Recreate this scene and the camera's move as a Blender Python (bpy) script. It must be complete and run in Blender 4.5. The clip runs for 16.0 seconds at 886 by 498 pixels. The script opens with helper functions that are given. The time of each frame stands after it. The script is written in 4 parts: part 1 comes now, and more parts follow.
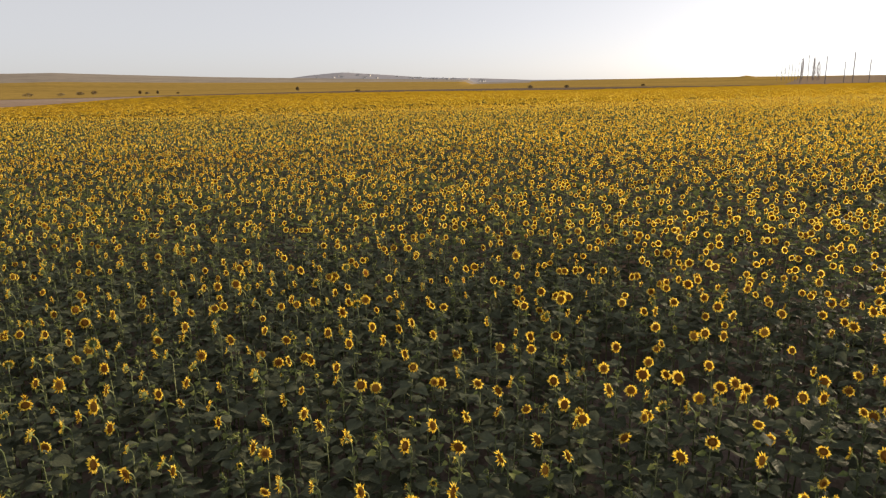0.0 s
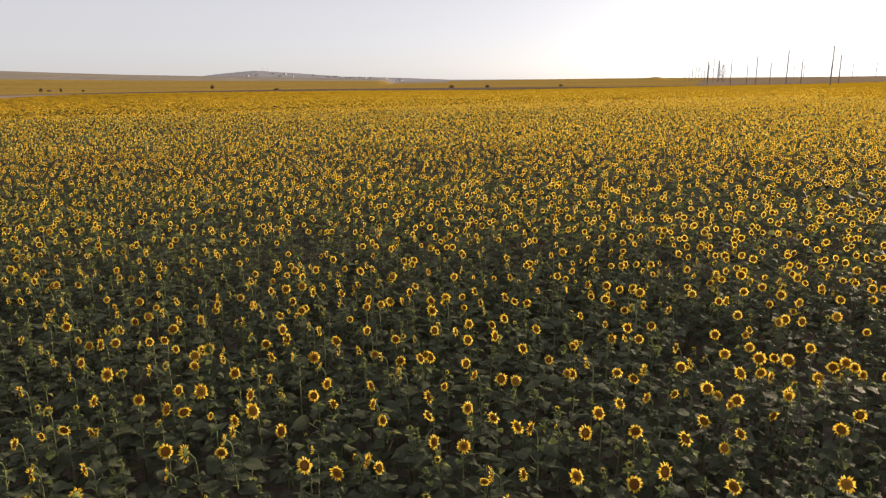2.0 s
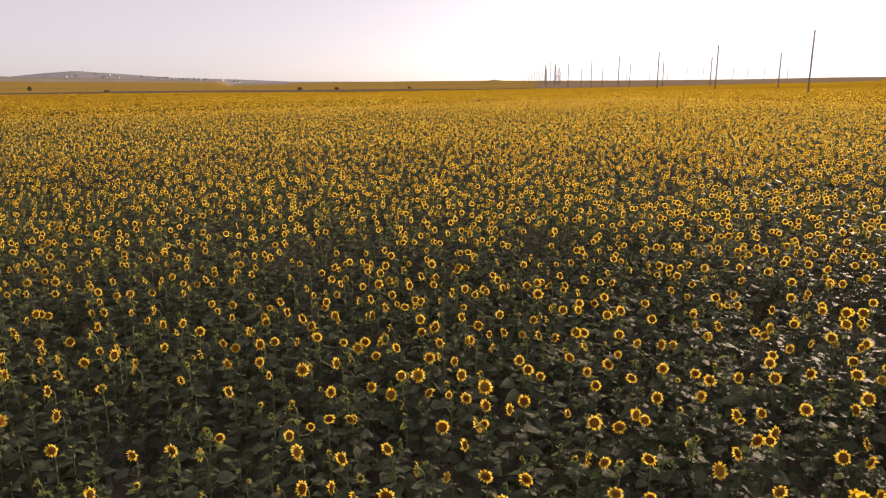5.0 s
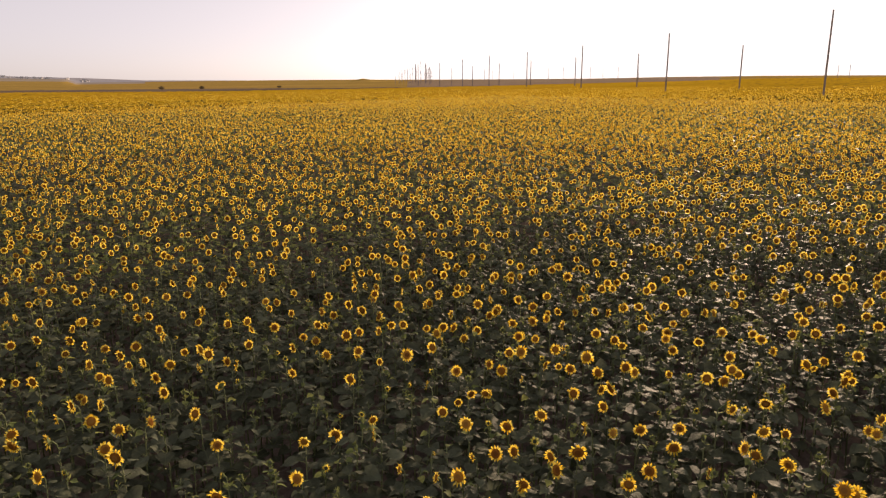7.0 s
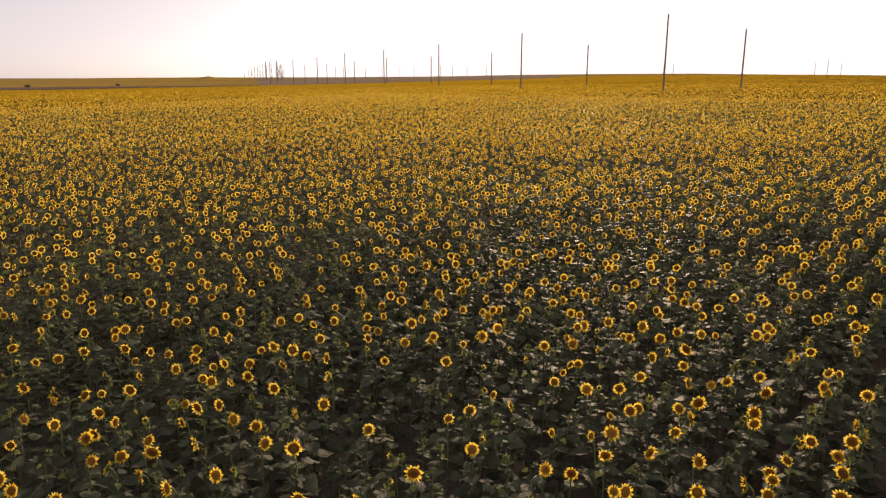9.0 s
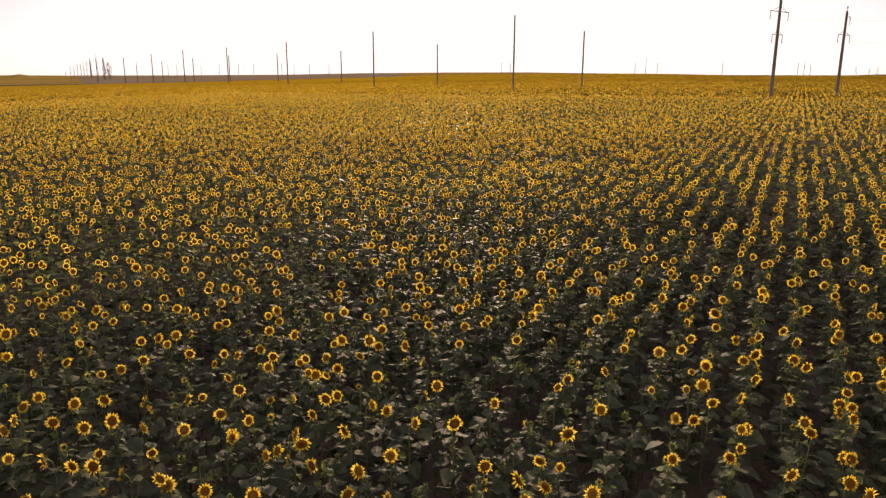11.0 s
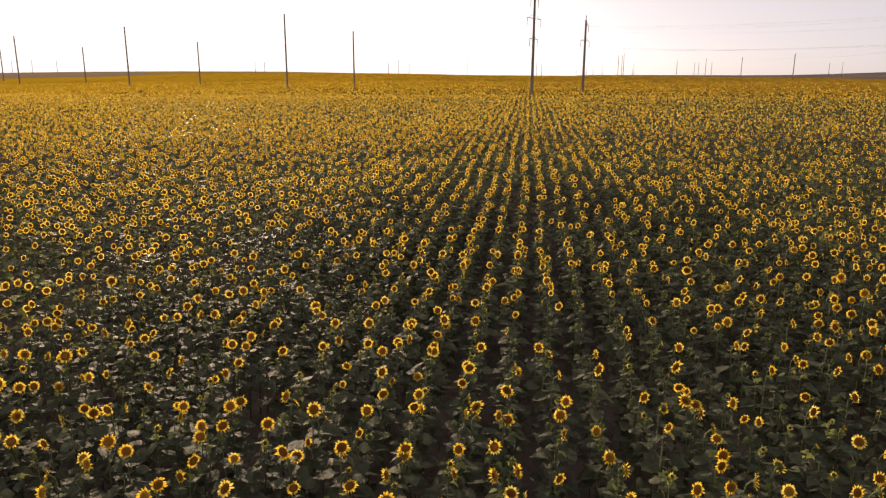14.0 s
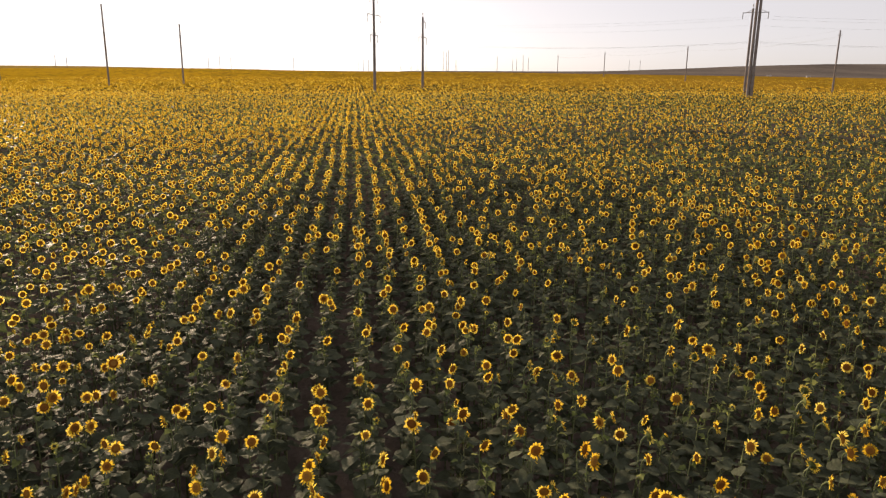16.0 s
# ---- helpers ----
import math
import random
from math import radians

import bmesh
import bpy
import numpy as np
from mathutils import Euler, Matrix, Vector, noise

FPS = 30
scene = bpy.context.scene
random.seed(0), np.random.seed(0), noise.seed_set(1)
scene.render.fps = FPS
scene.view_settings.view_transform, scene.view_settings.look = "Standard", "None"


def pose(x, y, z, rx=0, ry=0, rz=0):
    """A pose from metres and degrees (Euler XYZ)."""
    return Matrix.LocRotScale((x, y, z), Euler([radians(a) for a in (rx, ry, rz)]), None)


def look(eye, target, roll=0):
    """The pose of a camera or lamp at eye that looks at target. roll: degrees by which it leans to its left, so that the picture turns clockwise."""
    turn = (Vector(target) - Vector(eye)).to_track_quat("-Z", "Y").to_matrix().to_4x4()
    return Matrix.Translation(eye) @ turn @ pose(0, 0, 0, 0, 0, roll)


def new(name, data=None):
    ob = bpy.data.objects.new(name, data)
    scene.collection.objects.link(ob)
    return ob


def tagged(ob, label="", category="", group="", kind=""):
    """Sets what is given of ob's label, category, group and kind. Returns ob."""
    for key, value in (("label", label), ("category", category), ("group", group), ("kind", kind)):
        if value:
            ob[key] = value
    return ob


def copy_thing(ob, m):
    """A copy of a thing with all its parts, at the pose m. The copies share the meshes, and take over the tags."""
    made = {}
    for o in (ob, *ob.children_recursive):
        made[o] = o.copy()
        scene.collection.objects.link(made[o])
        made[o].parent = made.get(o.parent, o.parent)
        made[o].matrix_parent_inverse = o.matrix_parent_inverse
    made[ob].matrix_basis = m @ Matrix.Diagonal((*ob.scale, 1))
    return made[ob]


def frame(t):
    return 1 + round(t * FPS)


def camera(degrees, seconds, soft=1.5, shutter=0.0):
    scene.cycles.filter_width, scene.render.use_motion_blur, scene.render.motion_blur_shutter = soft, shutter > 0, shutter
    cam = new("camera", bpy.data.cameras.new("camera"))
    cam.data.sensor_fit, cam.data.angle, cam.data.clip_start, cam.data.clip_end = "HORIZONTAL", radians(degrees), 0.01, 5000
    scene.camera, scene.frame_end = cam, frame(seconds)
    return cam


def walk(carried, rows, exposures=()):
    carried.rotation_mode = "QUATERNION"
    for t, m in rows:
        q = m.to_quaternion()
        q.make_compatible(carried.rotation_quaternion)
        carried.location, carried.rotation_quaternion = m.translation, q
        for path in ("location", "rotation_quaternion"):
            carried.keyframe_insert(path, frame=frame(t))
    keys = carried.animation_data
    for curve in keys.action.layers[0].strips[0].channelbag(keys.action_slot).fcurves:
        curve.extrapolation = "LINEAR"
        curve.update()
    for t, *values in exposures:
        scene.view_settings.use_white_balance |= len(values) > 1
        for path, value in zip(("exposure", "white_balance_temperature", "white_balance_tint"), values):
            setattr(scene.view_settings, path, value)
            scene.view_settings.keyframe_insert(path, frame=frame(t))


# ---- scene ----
cam = camera(63.8, 16.0, soft=1.3)
PATH = [
    (0, 0.614, 0.398, 6.180, 76.612, 0.623, 1.310),
    (0.5, -0.221, 0.295, 6.217, 76.536, 0.509, -0.187),
    (1, -1.066, 0.220, 6.246, 76.504, 0.408, -1.788),
    (1.5, -1.927, 0.160, 6.267, 76.501, 0.322, -3.467),
    (2, -2.810, 0.110, 6.282, 76.519, 0.248, -5.220),
    (2.5, -3.714, 0.069, 6.292, 76.547, 0.186, -7.070),
    (3, -4.637, 0.038, 6.298, 76.579, 0.135, -8.994),
    (3.5, -5.578, 0.022, 6.300, 76.609, 0.093, -11.009),
    (4, -6.531, 0.026, 6.301, 76.633, 0.059, -13.095),
    (4.5, -7.493, 0.057, 6.299, 76.649, 0.033, -15.328),
    (5, -8.459, 0.122, 6.296, 76.655, 0.013, -17.672),
    (5.5, -9.425, 0.225, 6.293, 76.650, -0.002, -20.129),
    (6, -10.387, 0.373, 6.289, 76.635, -0.014, -22.696),
    (6.5, -11.342, 0.569, 6.285, 76.611, -0.022, -25.369),
    (7, -12.287, 0.815, 6.282, 76.579, -0.029, -28.139),
    (7.5, -13.220, 1.115, 6.279, 76.542, -0.035, -30.996),
    (8, -14.138, 1.466, 6.276, 76.502, -0.042, -33.928),
    (8.5, -15.039, 1.870, 6.274, 76.461, -0.049, -36.923),
    (9, -15.922, 2.324, 6.273, 76.422, -0.058, -39.968),
    (9.5, -16.783, 2.824, 6.273, 76.386, -0.070, -43.051),
    (10, -17.621, 3.369, 6.273, 76.357, -0.085, -46.162),
    (10.5, -18.434, 3.953, 6.274, 76.335, -0.102, -49.294),
    (11, -19.217, 4.573, 6.276, 76.322, -0.124, -52.441),
    (11.5, -19.969, 5.226, 6.278, 76.317, -0.149, -55.602),
    (12, -20.685, 5.908, 6.281, 76.320, -0.177, -58.778),
    (12.5, -21.363, 6.616, 6.285, 76.328, -0.209, -61.974),
    (13, -21.998, 7.349, 6.290, 76.340, -0.244, -65.197),
    (13.5, -22.588, 8.106, 6.295, 76.349, -0.281, -68.456),
    (14, -23.132, 8.887, 6.301, 76.352, -0.319, -71.760),
    (14.5, -23.629, 9.694, 6.308, 76.339, -0.358, -75.117),
    (15, -24.082, 10.529, 6.317, 76.302, -0.395, -78.528),
    (15.5, -24.497, 11.397, 6.327, 76.230, -0.430, -81.991),
    (16, -24.885, 12.303, 6.339, 76.108, -0.460, -85.491),
]
walk(cam, [(t, pose(*row)) for t, *row in PATH],
     [(0, 0.85, 6500, 11), (2, 0.84, 6550, 13), (4, 0.82, 6700, 20), (7.5, 0.71, 6950, 23), (10, 0.57, 7000, 23), (12.5, 0.56, 7000, 23), (14.5, 0.75, 6950, 22), (16, 0.88, 6800, 16)])

# ---------------------------------------------------------------- light
SUN_AZ, SUN_EL = 37.0, 11.0      # degrees, from +x towards +y; above the horizon
world = bpy.data.worlds.new("world")
scene.world = world
world.use_nodes = True
wn, wl = world.node_tree.nodes, world.node_tree.links
sky = wn.new("ShaderNodeTexSky")
sky.sky_type, sky.sun_disc = "NISHITA", False
sky.sun_elevation, sky.sun_rotation = radians(SUN_EL), radians(90 - SUN_AZ)
sky.air_density, sky.dust_density, sky.ozone_density = 0.3, 1.5, 1.0
pale = wn.new("ShaderNodeHueSaturation")
pale.inputs["Saturation"].default_value, pale.inputs["Value"].default_value = 0.8, 0.26
wl.new(sky.outputs[0], pale.inputs["Color"])
haze = wn.new("ShaderNodeMix")          # an even milky haze over the whole sky
haze.data_type, haze.blend_type, haze.clamp_result = "RGBA", "ADD", False
haze.inputs[0].default_value = 1.0
haze.inputs[7].default_value = (2.58, 2.53, 2.44, 1)
dim = wn.new("ShaderNodeMix")           # thick haze keeps the glow round the sun low
dim.data_type, dim.blend_type = "RGBA", "DARKEN"
dim.inputs[0].default_value = 1.0
dim.inputs[7].default_value = (3.6, 3.5, 3.3, 1)
wl.new(pale.outputs[0], dim.inputs[6])
wl.new(dim.outputs[2], haze.inputs[6])
wl.new(haze.outputs[2], wn["Background"].inputs["Color"])
wn["Background"].inputs["Strength"].default_value = 0.12
sun = new("sun", bpy.data.lights.new("sun", "SUN"))
sun.data.energy, sun.data.angle, sun.data.color = 5.0, radians(2.0), (1.0, 0.79, 0.54)
sun_from = Vector((math.cos(radians(SUN_AZ)) * math.cos(radians(SUN_EL)), math.sin(radians(SUN_AZ)) * math.cos(radians(SUN_EL)), math.sin(radians(SUN_EL))))
sun.matrix_world = look(sun_from * 100, (0, 0, 0))


# ---------------------------------------------------------------- materials
def material(name, rough=0.6, spec=0.3):
    m = bpy.data.materials.new(name)
    m.use_nodes = True
    b = m.node_tree.nodes["Principled BSDF"]
    b.inputs["Roughness"].default_value = rough
    b.inputs["Specular IOR Level"].default_value = spec
    return m, m.node_tree.nodes, m.node_tree.links, b


def ramp(nodes, stops, ease="LINEAR"):
    r = nodes.new("ShaderNodeValToRGB")
    r.color_ramp.interpolation = ease
    while len(r.color_ramp.elements) < len(stops):
        r.color_ramp.elements.new(0.5)
    for e, (p, c) in zip(r.color_ramp.elements, stops):
        e.position, e.color = p, (*c, 1)
    return r


def noise_node(nodes, links, scale, detail=4, rough=0.55, stretch=None):
    n = nodes.new("ShaderNodeTexNoise")
    n.inputs["Scale"].default_value, n.inputs["Detail"].default_value, n.inputs["Roughness"].default_value = scale, detail, rough
    geo = nodes.new("ShaderNodeNewGeometry")
    if stretch:
        mp = nodes.new("ShaderNodeMapping")
        mp.inputs["Rotation"].default_value = (0, 0, stretch[0])
        mp.inputs["Scale"].default_value = stretch[1]
        links.new(geo.outputs["Position"], mp.inputs["Vector"])
        links.new(mp.outputs[0], n.inputs["Vector"])
    else:
        links.new(geo.outputs["Position"], n.inputs["Vector"])
    return n


def blend(nodes, links, a, b, fac, mode="MIX"):
    m = nodes.new("ShaderNodeMix")
    m.data_type, m.blend_type = "RGBA", mode
    for sock, v in ((m.inputs[0], fac), (m.inputs[6], a), (m.inputs[7], b)):
        if isinstance(v, bpy.types.NodeSocket):
            links.new(v, sock)
        elif isinstance(v, (int, float)):
            sock.default_value = v
        else:
            sock.default_value = (*v, 1)
    return m.outputs[2]


def vein_green(n):
    rgb = n.new("ShaderNodeRGB")
    rgb.outputs[0].default_value = (0.12, 0.145, 0.075, 1)
    return rgb.outputs[0]


def plant_material(name, stops, rough, spec, thin, single, scale=14.0, bump=0.0, gloss=0.0, veined=False):
    """Leafy surface: colour by piece and by fine noise; thin: share of light let through."""
    m, n, l, b = material(name, rough, spec)
    if single:
        rnd = n.new("ShaderNodeObjectInfo").outputs["Random"]
    else:
        rnd = n.new("ShaderNodeNewGeometry").outputs["Random Per Island"]
    r = ramp(n, stops)
    l.new(rnd, r.inputs[0])
    if gloss:                               # a few waxy pieces shine, most are dull
        g = ramp(n, [(0.0, (spec,) * 3), (0.55, (spec,) * 3), (1.0, (gloss,) * 3)])
        shuffle = n.new("ShaderNodeMath")
        shuffle.operation = "FRACT"
        times = n.new("ShaderNodeMath")
        times.operation, times.inputs[1].default_value = "MULTIPLY", 37.7
        l.new(rnd, times.inputs[0])
        l.new(times.outputs[0], shuffle.inputs[0])
        l.new(shuffle.outputs[0], g.inputs[0])
        spots = noise_node(n, l, 24.0, 2)
        spot = ramp(n, [(0.54, (0, 0, 0)), (0.64, (1, 1, 1))])
        l.new(spots.outputs["Fac"], spot.inputs[0])
        l.new(blend(n, l, (spec,) * 3, g.outputs[0], spot.outputs[0]), b.inputs["Specular IOR Level"])
    nz = noise_node(n, l, scale)
    shade = ramp(n, [(0.3, (0.72, 0.72, 0.72)), (0.7, (1.15, 1.15, 1.15))])
    l.new(nz.outputs["Fac"], shade.inputs[0])
    col = blend(n, l, r.outputs[0], shade.outputs[0], 1.0, "MULTIPLY")
    vein = None
    if veined:                              # a pale midrib and side veins along the blade
        at = n.new("ShaderNodeAttribute")
        at.attribute_name = "blade"
        xyz = n.new("ShaderNodeSeparateXYZ")
        l.new(at.outputs["Vector"], xyz.inputs[0])

        def calc(op, a, b=0.0):
            node = n.new("ShaderNodeMath")
            node.operation = op
            for k, v in enumerate((a, b)):
                if isinstance(v, float):
                    node.inputs[k].default_value = v
                else:
                    l.new(v, node.inputs[k])
            return node.outputs[0]

        across = calc("ABSOLUTE", xyz.outputs[0])
        rib = calc("LESS_THAN", across, 0.07)
        wave = calc("SINE", calc("MULTIPLY", calc("SUBTRACT", xyz.outputs[1], calc("MULTIPLY", across, 0.34)), 31.0))
        twig = calc("MULTIPLY", calc("GREATER_THAN", wave, 0.86), 0.45)
        on_blade = calc("GREATER_THAN", xyz.outputs[2], 0.5)
        vein = calc("MULTIPLY", calc("MAXIMUM", rib, twig), on_blade)
        col = blend(n, l, col, vein_green(n), calc("MULTIPLY", vein, 0.28))
    l.new(col, b.inputs["Base Color"])
    if bump:
        bp = n.new("ShaderNodeBump")
        bp.inputs["Strength"].default_value, bp.inputs["Distance"].default_value = bump, 0.02
        fine = noise_node(n, l, scale * 4)
        l.new(fine.outputs["Fac"], bp.inputs["Height"])
        l.new(bp.outputs[0], b.inputs["Normal"])
    if thin:
        tr = n.new("ShaderNodeBsdfTranslucent")
        l.new(col, tr.inputs["Color"])
        mx = n.new("ShaderNodeMixShader")
        mx.inputs[0].default_value = thin
        l.new(b.outputs[0], mx.inputs[1])
        l.new(tr.outputs[0], mx.inputs[2])
        l.new(mx.outputs[0], n["Material Output"].inputs["Surface"])
    return m


LEAF = [(0.0, (0.062, 0.070, 0.047)), (0.45, (0.078, 0.088, 0.060)), (0.8, (0.098, 0.111, 0.075)), (1.0, (0.13, 0.145, 0.097))]
STEM = [(0.0, (0.075, 0.095, 0.042)), (0.5, (0.13, 0.155, 0.070)), (1.0, (0.23, 0.25, 0.125))]
PETAL = [(0.0, (0.70, 0.435, 0.025)), (0.5, (0.77, 0.55, 0.056)), (1.0, (0.84, 0.68, 0.15))]
DISC = [(0.0, (0.16, 0.065, 0.014)), (0.5, (0.25, 0.105, 0.020)), (1.0, (0.34, 0.17, 0.03))]
CORE = [(0.0, (0.13, 0.050, 0.012)), (0.5, (0.19, 0.078, 0.018)), (1.0, (0.25, 0.125, 0.028))]
# bud green, brightened for the sunlight that young upper leaves catch
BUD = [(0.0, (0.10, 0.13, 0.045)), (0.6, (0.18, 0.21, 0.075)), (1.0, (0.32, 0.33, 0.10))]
SETS = {}
for single in (True, False):
    SETS[single] = [
        plant_material("sunflower_leaf", LEAF, 0.52, 0.025, 0.38, single, 9, 0.9, 0.09, True),
        plant_material("sunflower_stem", STEM, 0.7, 0.08, 0.0, single, 30),
        plant_material("sunflower_petal", PETAL, 0.7, 0.04, 0.58, single, 40),
        plant_material("sunflower_disc_rim", DISC, 0.9, 0.0, 0.0, single, 120),
        plant_material("sunflower_disc_core", CORE, 0.9, 0.0, 0.0, single, 140),
        plant_material("sunflower_bud_and_lit_leaf", BUD, 0.7, 0.06, 0.42, single, 30),
    ]
M_LEAF, M_STEM, M_PETAL, M_RIM, M_CORE, M_BUD = range(6)


def earth(name, dark, light, scale, bump, stripe=None, rough=0.95):
    m, n, l, b = material(name, rough, 0.0)
    big = noise_node(n, l, scale, 6, 0.6, stripe)
    small = noise_node(n, l, scale * 14, 5, 0.65)
    r = ramp(n, [(0.3, dark), (0.7, light)])
    l.new(big.outputs["Fac"], r.inputs[0])
    sh = ramp(n, [(0.3, (0.75, 0.75, 0.75)), (0.75, (1.2, 1.2, 1.2))])
    l.new(small.outputs["Fac"], sh.inputs[0])
    l.new(blend(n, l, r.outputs[0], sh.outputs[0], 1.0, "MULTIPLY"), b.inputs["Base Color"])
    if bump:
        bp = n.new("ShaderNodeBump")
        bp.inputs["Strength"].default_value, bp.inputs["Distance"].default_value = 0.7, bump
        l.new(small.outputs["Fac"], bp.inputs["Height"])
        l.new(bp.outputs[0], b.inputs["Normal"])
    return m


ROW_TURN = -radians(11.5)
soil_mat = earth("dark_soil", (0.088, 0.069, 0.060), (0.155, 0.122, 0.106), 0.8, 0.05)
bare_mat = earth("bare_earth", (0.23, 0.165, 0.12), (0.33, 0.25, 0.19), 0.02, 0.0, (0.3, (0.2, 1.5, 1)))
plough_mat = earth("ploughed_strip", (0.10, 0.075, 0.055), (0.17, 0.125, 0.09), 0.012, 0.0, (0.2, (0.15, 1.5, 1)))
stubble_mat = earth("grey_stubble", (0.19, 0.142, 0.098), (0.27, 0.205, 0.145), 0.012, 0.0, (0.2, (0.15, 1.5, 1)))
olive_mat = earth("ripe_crop", (0.24, 0.16, 0.045), (0.34, 0.23, 0.065), 0.006, 0.0, (0.25, (0.25, 1.6, 1)))
# far_mat and town_mat carry the greying of distance haze in their colour
far_mat = earth("hazy_far_steppe", (0.22, 0.19, 0.16), (0.31, 0.27, 0.22), 0.002, 0.0, (0.2, (0.4, 2.0, 1)))
hill_mat = earth("dark_hillside", (0.085, 0.075, 0.072), (0.17, 0.145, 0.125), 0.006, 0.0, (0.1, (0.35, 1.3, 1)))
town_mat = earth("hazy_distant_hill", (0.24, 0.24, 0.27), (0.31, 0.30, 0.32), 0.003, 0.0)
concrete = earth("weathered_concrete", (0.17, 0.148, 0.14), (0.27, 0.235, 0.225), 1.2, 0.004)
steel = earth("dull_steel", (0.26, 0.26, 0.26), (0.38, 0.37, 0.36), 3.0, 0.0, None, 0.55)
glass_mat = earth("glazed_insulator", (0.16, 0.15, 0.15), (0.26, 0.25, 0.24), 3.0, 0.0, None, 0.25)
# bark colour lightened to stand for haze before the far trees
bark = earth("hazy_grey_bark", (0.26, 0.22, 0.21), (0.36, 0.31, 0.30), 2.0, 0.01)
white_wall = earth("whitewashed_wall", (0.50, 0.48, 0.46), (0.68, 0.66, 0.63), 0.3, 0.0)
grey_roof = earth("grey_sheet_roof", (0.26, 0.25, 0.25), (0.36, 0.34, 0.33), 0.3, 0.0)
# leaf colour lightened for the same distance haze
tree_leaf = plant_material("tree_leaf", [(0, (0.12, 0.09, 0.045)), (0.6, (0.17, 0.125, 0.06)), (1, (0.24, 0.18, 0.09))], 0.6, 0.2, 0.15, False, 1.5)


def canopy_material(name, stops):
    """Flowering crop seen from far: dense yellow heads over dark leaves, with rows and thin patches."""
    m, n, l, b = material(name, 0.95, 0.0)
    heads = noise_node(n, l, 2.2, 3, 0.7)
    r = ramp(n, stops)
    l.new(heads.outputs["Fac"], r.inputs[0])
    patch = noise_node(n, l, 0.035, 5, 0.6, (ROW_TURN, (0.35, 1.2, 1)))
    p = ramp(n, [(0.30, (0.74, 0.77, 0.72)), (0.55, (1.0, 1.0, 1.0)), (0.75, (1.08, 1.06, 1.0))])
    l.new(patch.outputs["Fac"], p.inputs[0])
    l.new(blend(n, l, r.outputs[0], p.outputs[0], 1.0, "MULTIPLY"), b.inputs["Base Color"])
    return m


canopy_mat = canopy_material("flowering_canopy", [(0.34, (0.30, 0.18, 0.018)), (0.48, (0.40, 0.238, 0.016)), (0.64, (0.50, 0.295, 0.018))])
# thin flowering, and the dimmer field away from the sun, as a colour
sparse_dim_mat = canopy_material("thin_and_dimmed_canopy", [(0.34, (0.14, 0.088, 0.020)), (0.48, (0.22, 0.132, 0.018)), (0.64, (0.34, 0.20, 0.020))])
leafy_mat = earth("leafy_canopy", (0.055, 0.060, 0.024), (0.13, 0.105, 0.030), 1.4, 0.0)


# ---------------------------------------------------------------- mesh helpers
def mesh_from(name, V, F, mats, idx=None, smooth=False, blade=None):
    me = bpy.data.meshes.new(name)
    V, F = np.asarray(V, dtype=np.float32), np.asarray(F, dtype=np.int32)
    k = F.shape[1]
    me.vertices.add(len(V))
    me.vertices.foreach_set("co", V.ravel())
    me.loops.add(F.size)
    me.loops.foreach_set("vertex_index", F.ravel())
    me.polygons.add(len(F))
    me.polygons.foreach_set("loop_start", np.arange(0, F.size, k, dtype=np.int32))
    if idx is not None:
        me.polygons.foreach_set("material_index", np.asarray(idx, dtype=np.int32))
    me.polygons.foreach_set("use_smooth", np.full(len(F), smooth))
    for m in mats:
        me.materials.append(m)
    me.update(calc_edges=True)
    me.validate()
    if blade is not None:
        me.attributes.new("blade", "FLOAT_VECTOR", "POINT").data.foreach_set("vector", np.asarray(blade, dtype=np.float32).ravel())
    return me


def part(name, bm, mat, parent, label=""):
    me = bpy.data.meshes.new(name)
    bm.to_mesh(me)
    bm.free()
    me.materials.append(mat)
    ob = new(name, me)
    ob.parent = parent
    return tagged(ob, label)


def tube(bm, points, radii, sides=10):
    rings = []
    for i, (p, r) in enumerate(zip(points, radii)):
        p = Vector(p)
        a = Vector(points[max(i - 1, 0)])
        c = Vector(points[min(i + 1, len(points) - 1)])
        d = (c - a).normalized()
        u = d.cross(Vector((0, 1, 0)) if abs(d.y) < 0.9 else Vector((1, 0, 0))).normalized()
        v = d.cross(u)
        rings.append([bm.verts.new(p + (u * math.cos(s * math.tau / sides) + v * math.sin(s * math.tau / sides)) * r) for s in range(sides)])
    for a, c in zip(rings, rings[1:]):
        for s in range(sides):
            bm.faces.new((a[s], a[(s + 1) % sides], c[(s + 1) % sides], c[s]))
    bm.faces.new(rings[0][::-1])
    bm.faces.new(rings[-1])


def box(bm, x0, y0, z0, x1, y1, z1):
    made = bmesh.ops.create_cube(bm, size=1)["verts"]
    bmesh.ops.scale(bm, verts=made, vec=(x1 - x0, y1 - y0, z1 - z0))
    bmesh.ops.translate(bm, verts=made, vec=((x0 + x1) / 2, (y0 + y1) / 2, (z0 + z1) / 2))


# ---------------------------------------------------------------- lie of the land
def smooth(a, b, v):
    s = np.clip((v - a) / (b - a), 0, 1)
    return s * s * (3 - 2 * s)


HUB = np.array((-13.0, 3.0))
# skyline of the near rise, then of the land behind it: bearing, rise in degrees
NEAR_AZ = (-180, -60, -30, -10, 0, 4, 17, 24, 31, 38, 44, 50, 58, 65, 68, 69, 70, 80, 92, 110, 130, 180)
NEAR_EL = (-.5, -.3, -.12, .03, .1, .1, .12, .26, .35, .33, .26, .13, .06, .05, .08, .17, .09, 0, -.05, -.1, -.2, -.5)
FAR_AZ = (-180, -60, -40, -26, -23, -17, -13, -9, -7, -4, 3, 7, 10, 60, 80, 88, 100, 108, 112, 116, 119, 123, 135, 180)
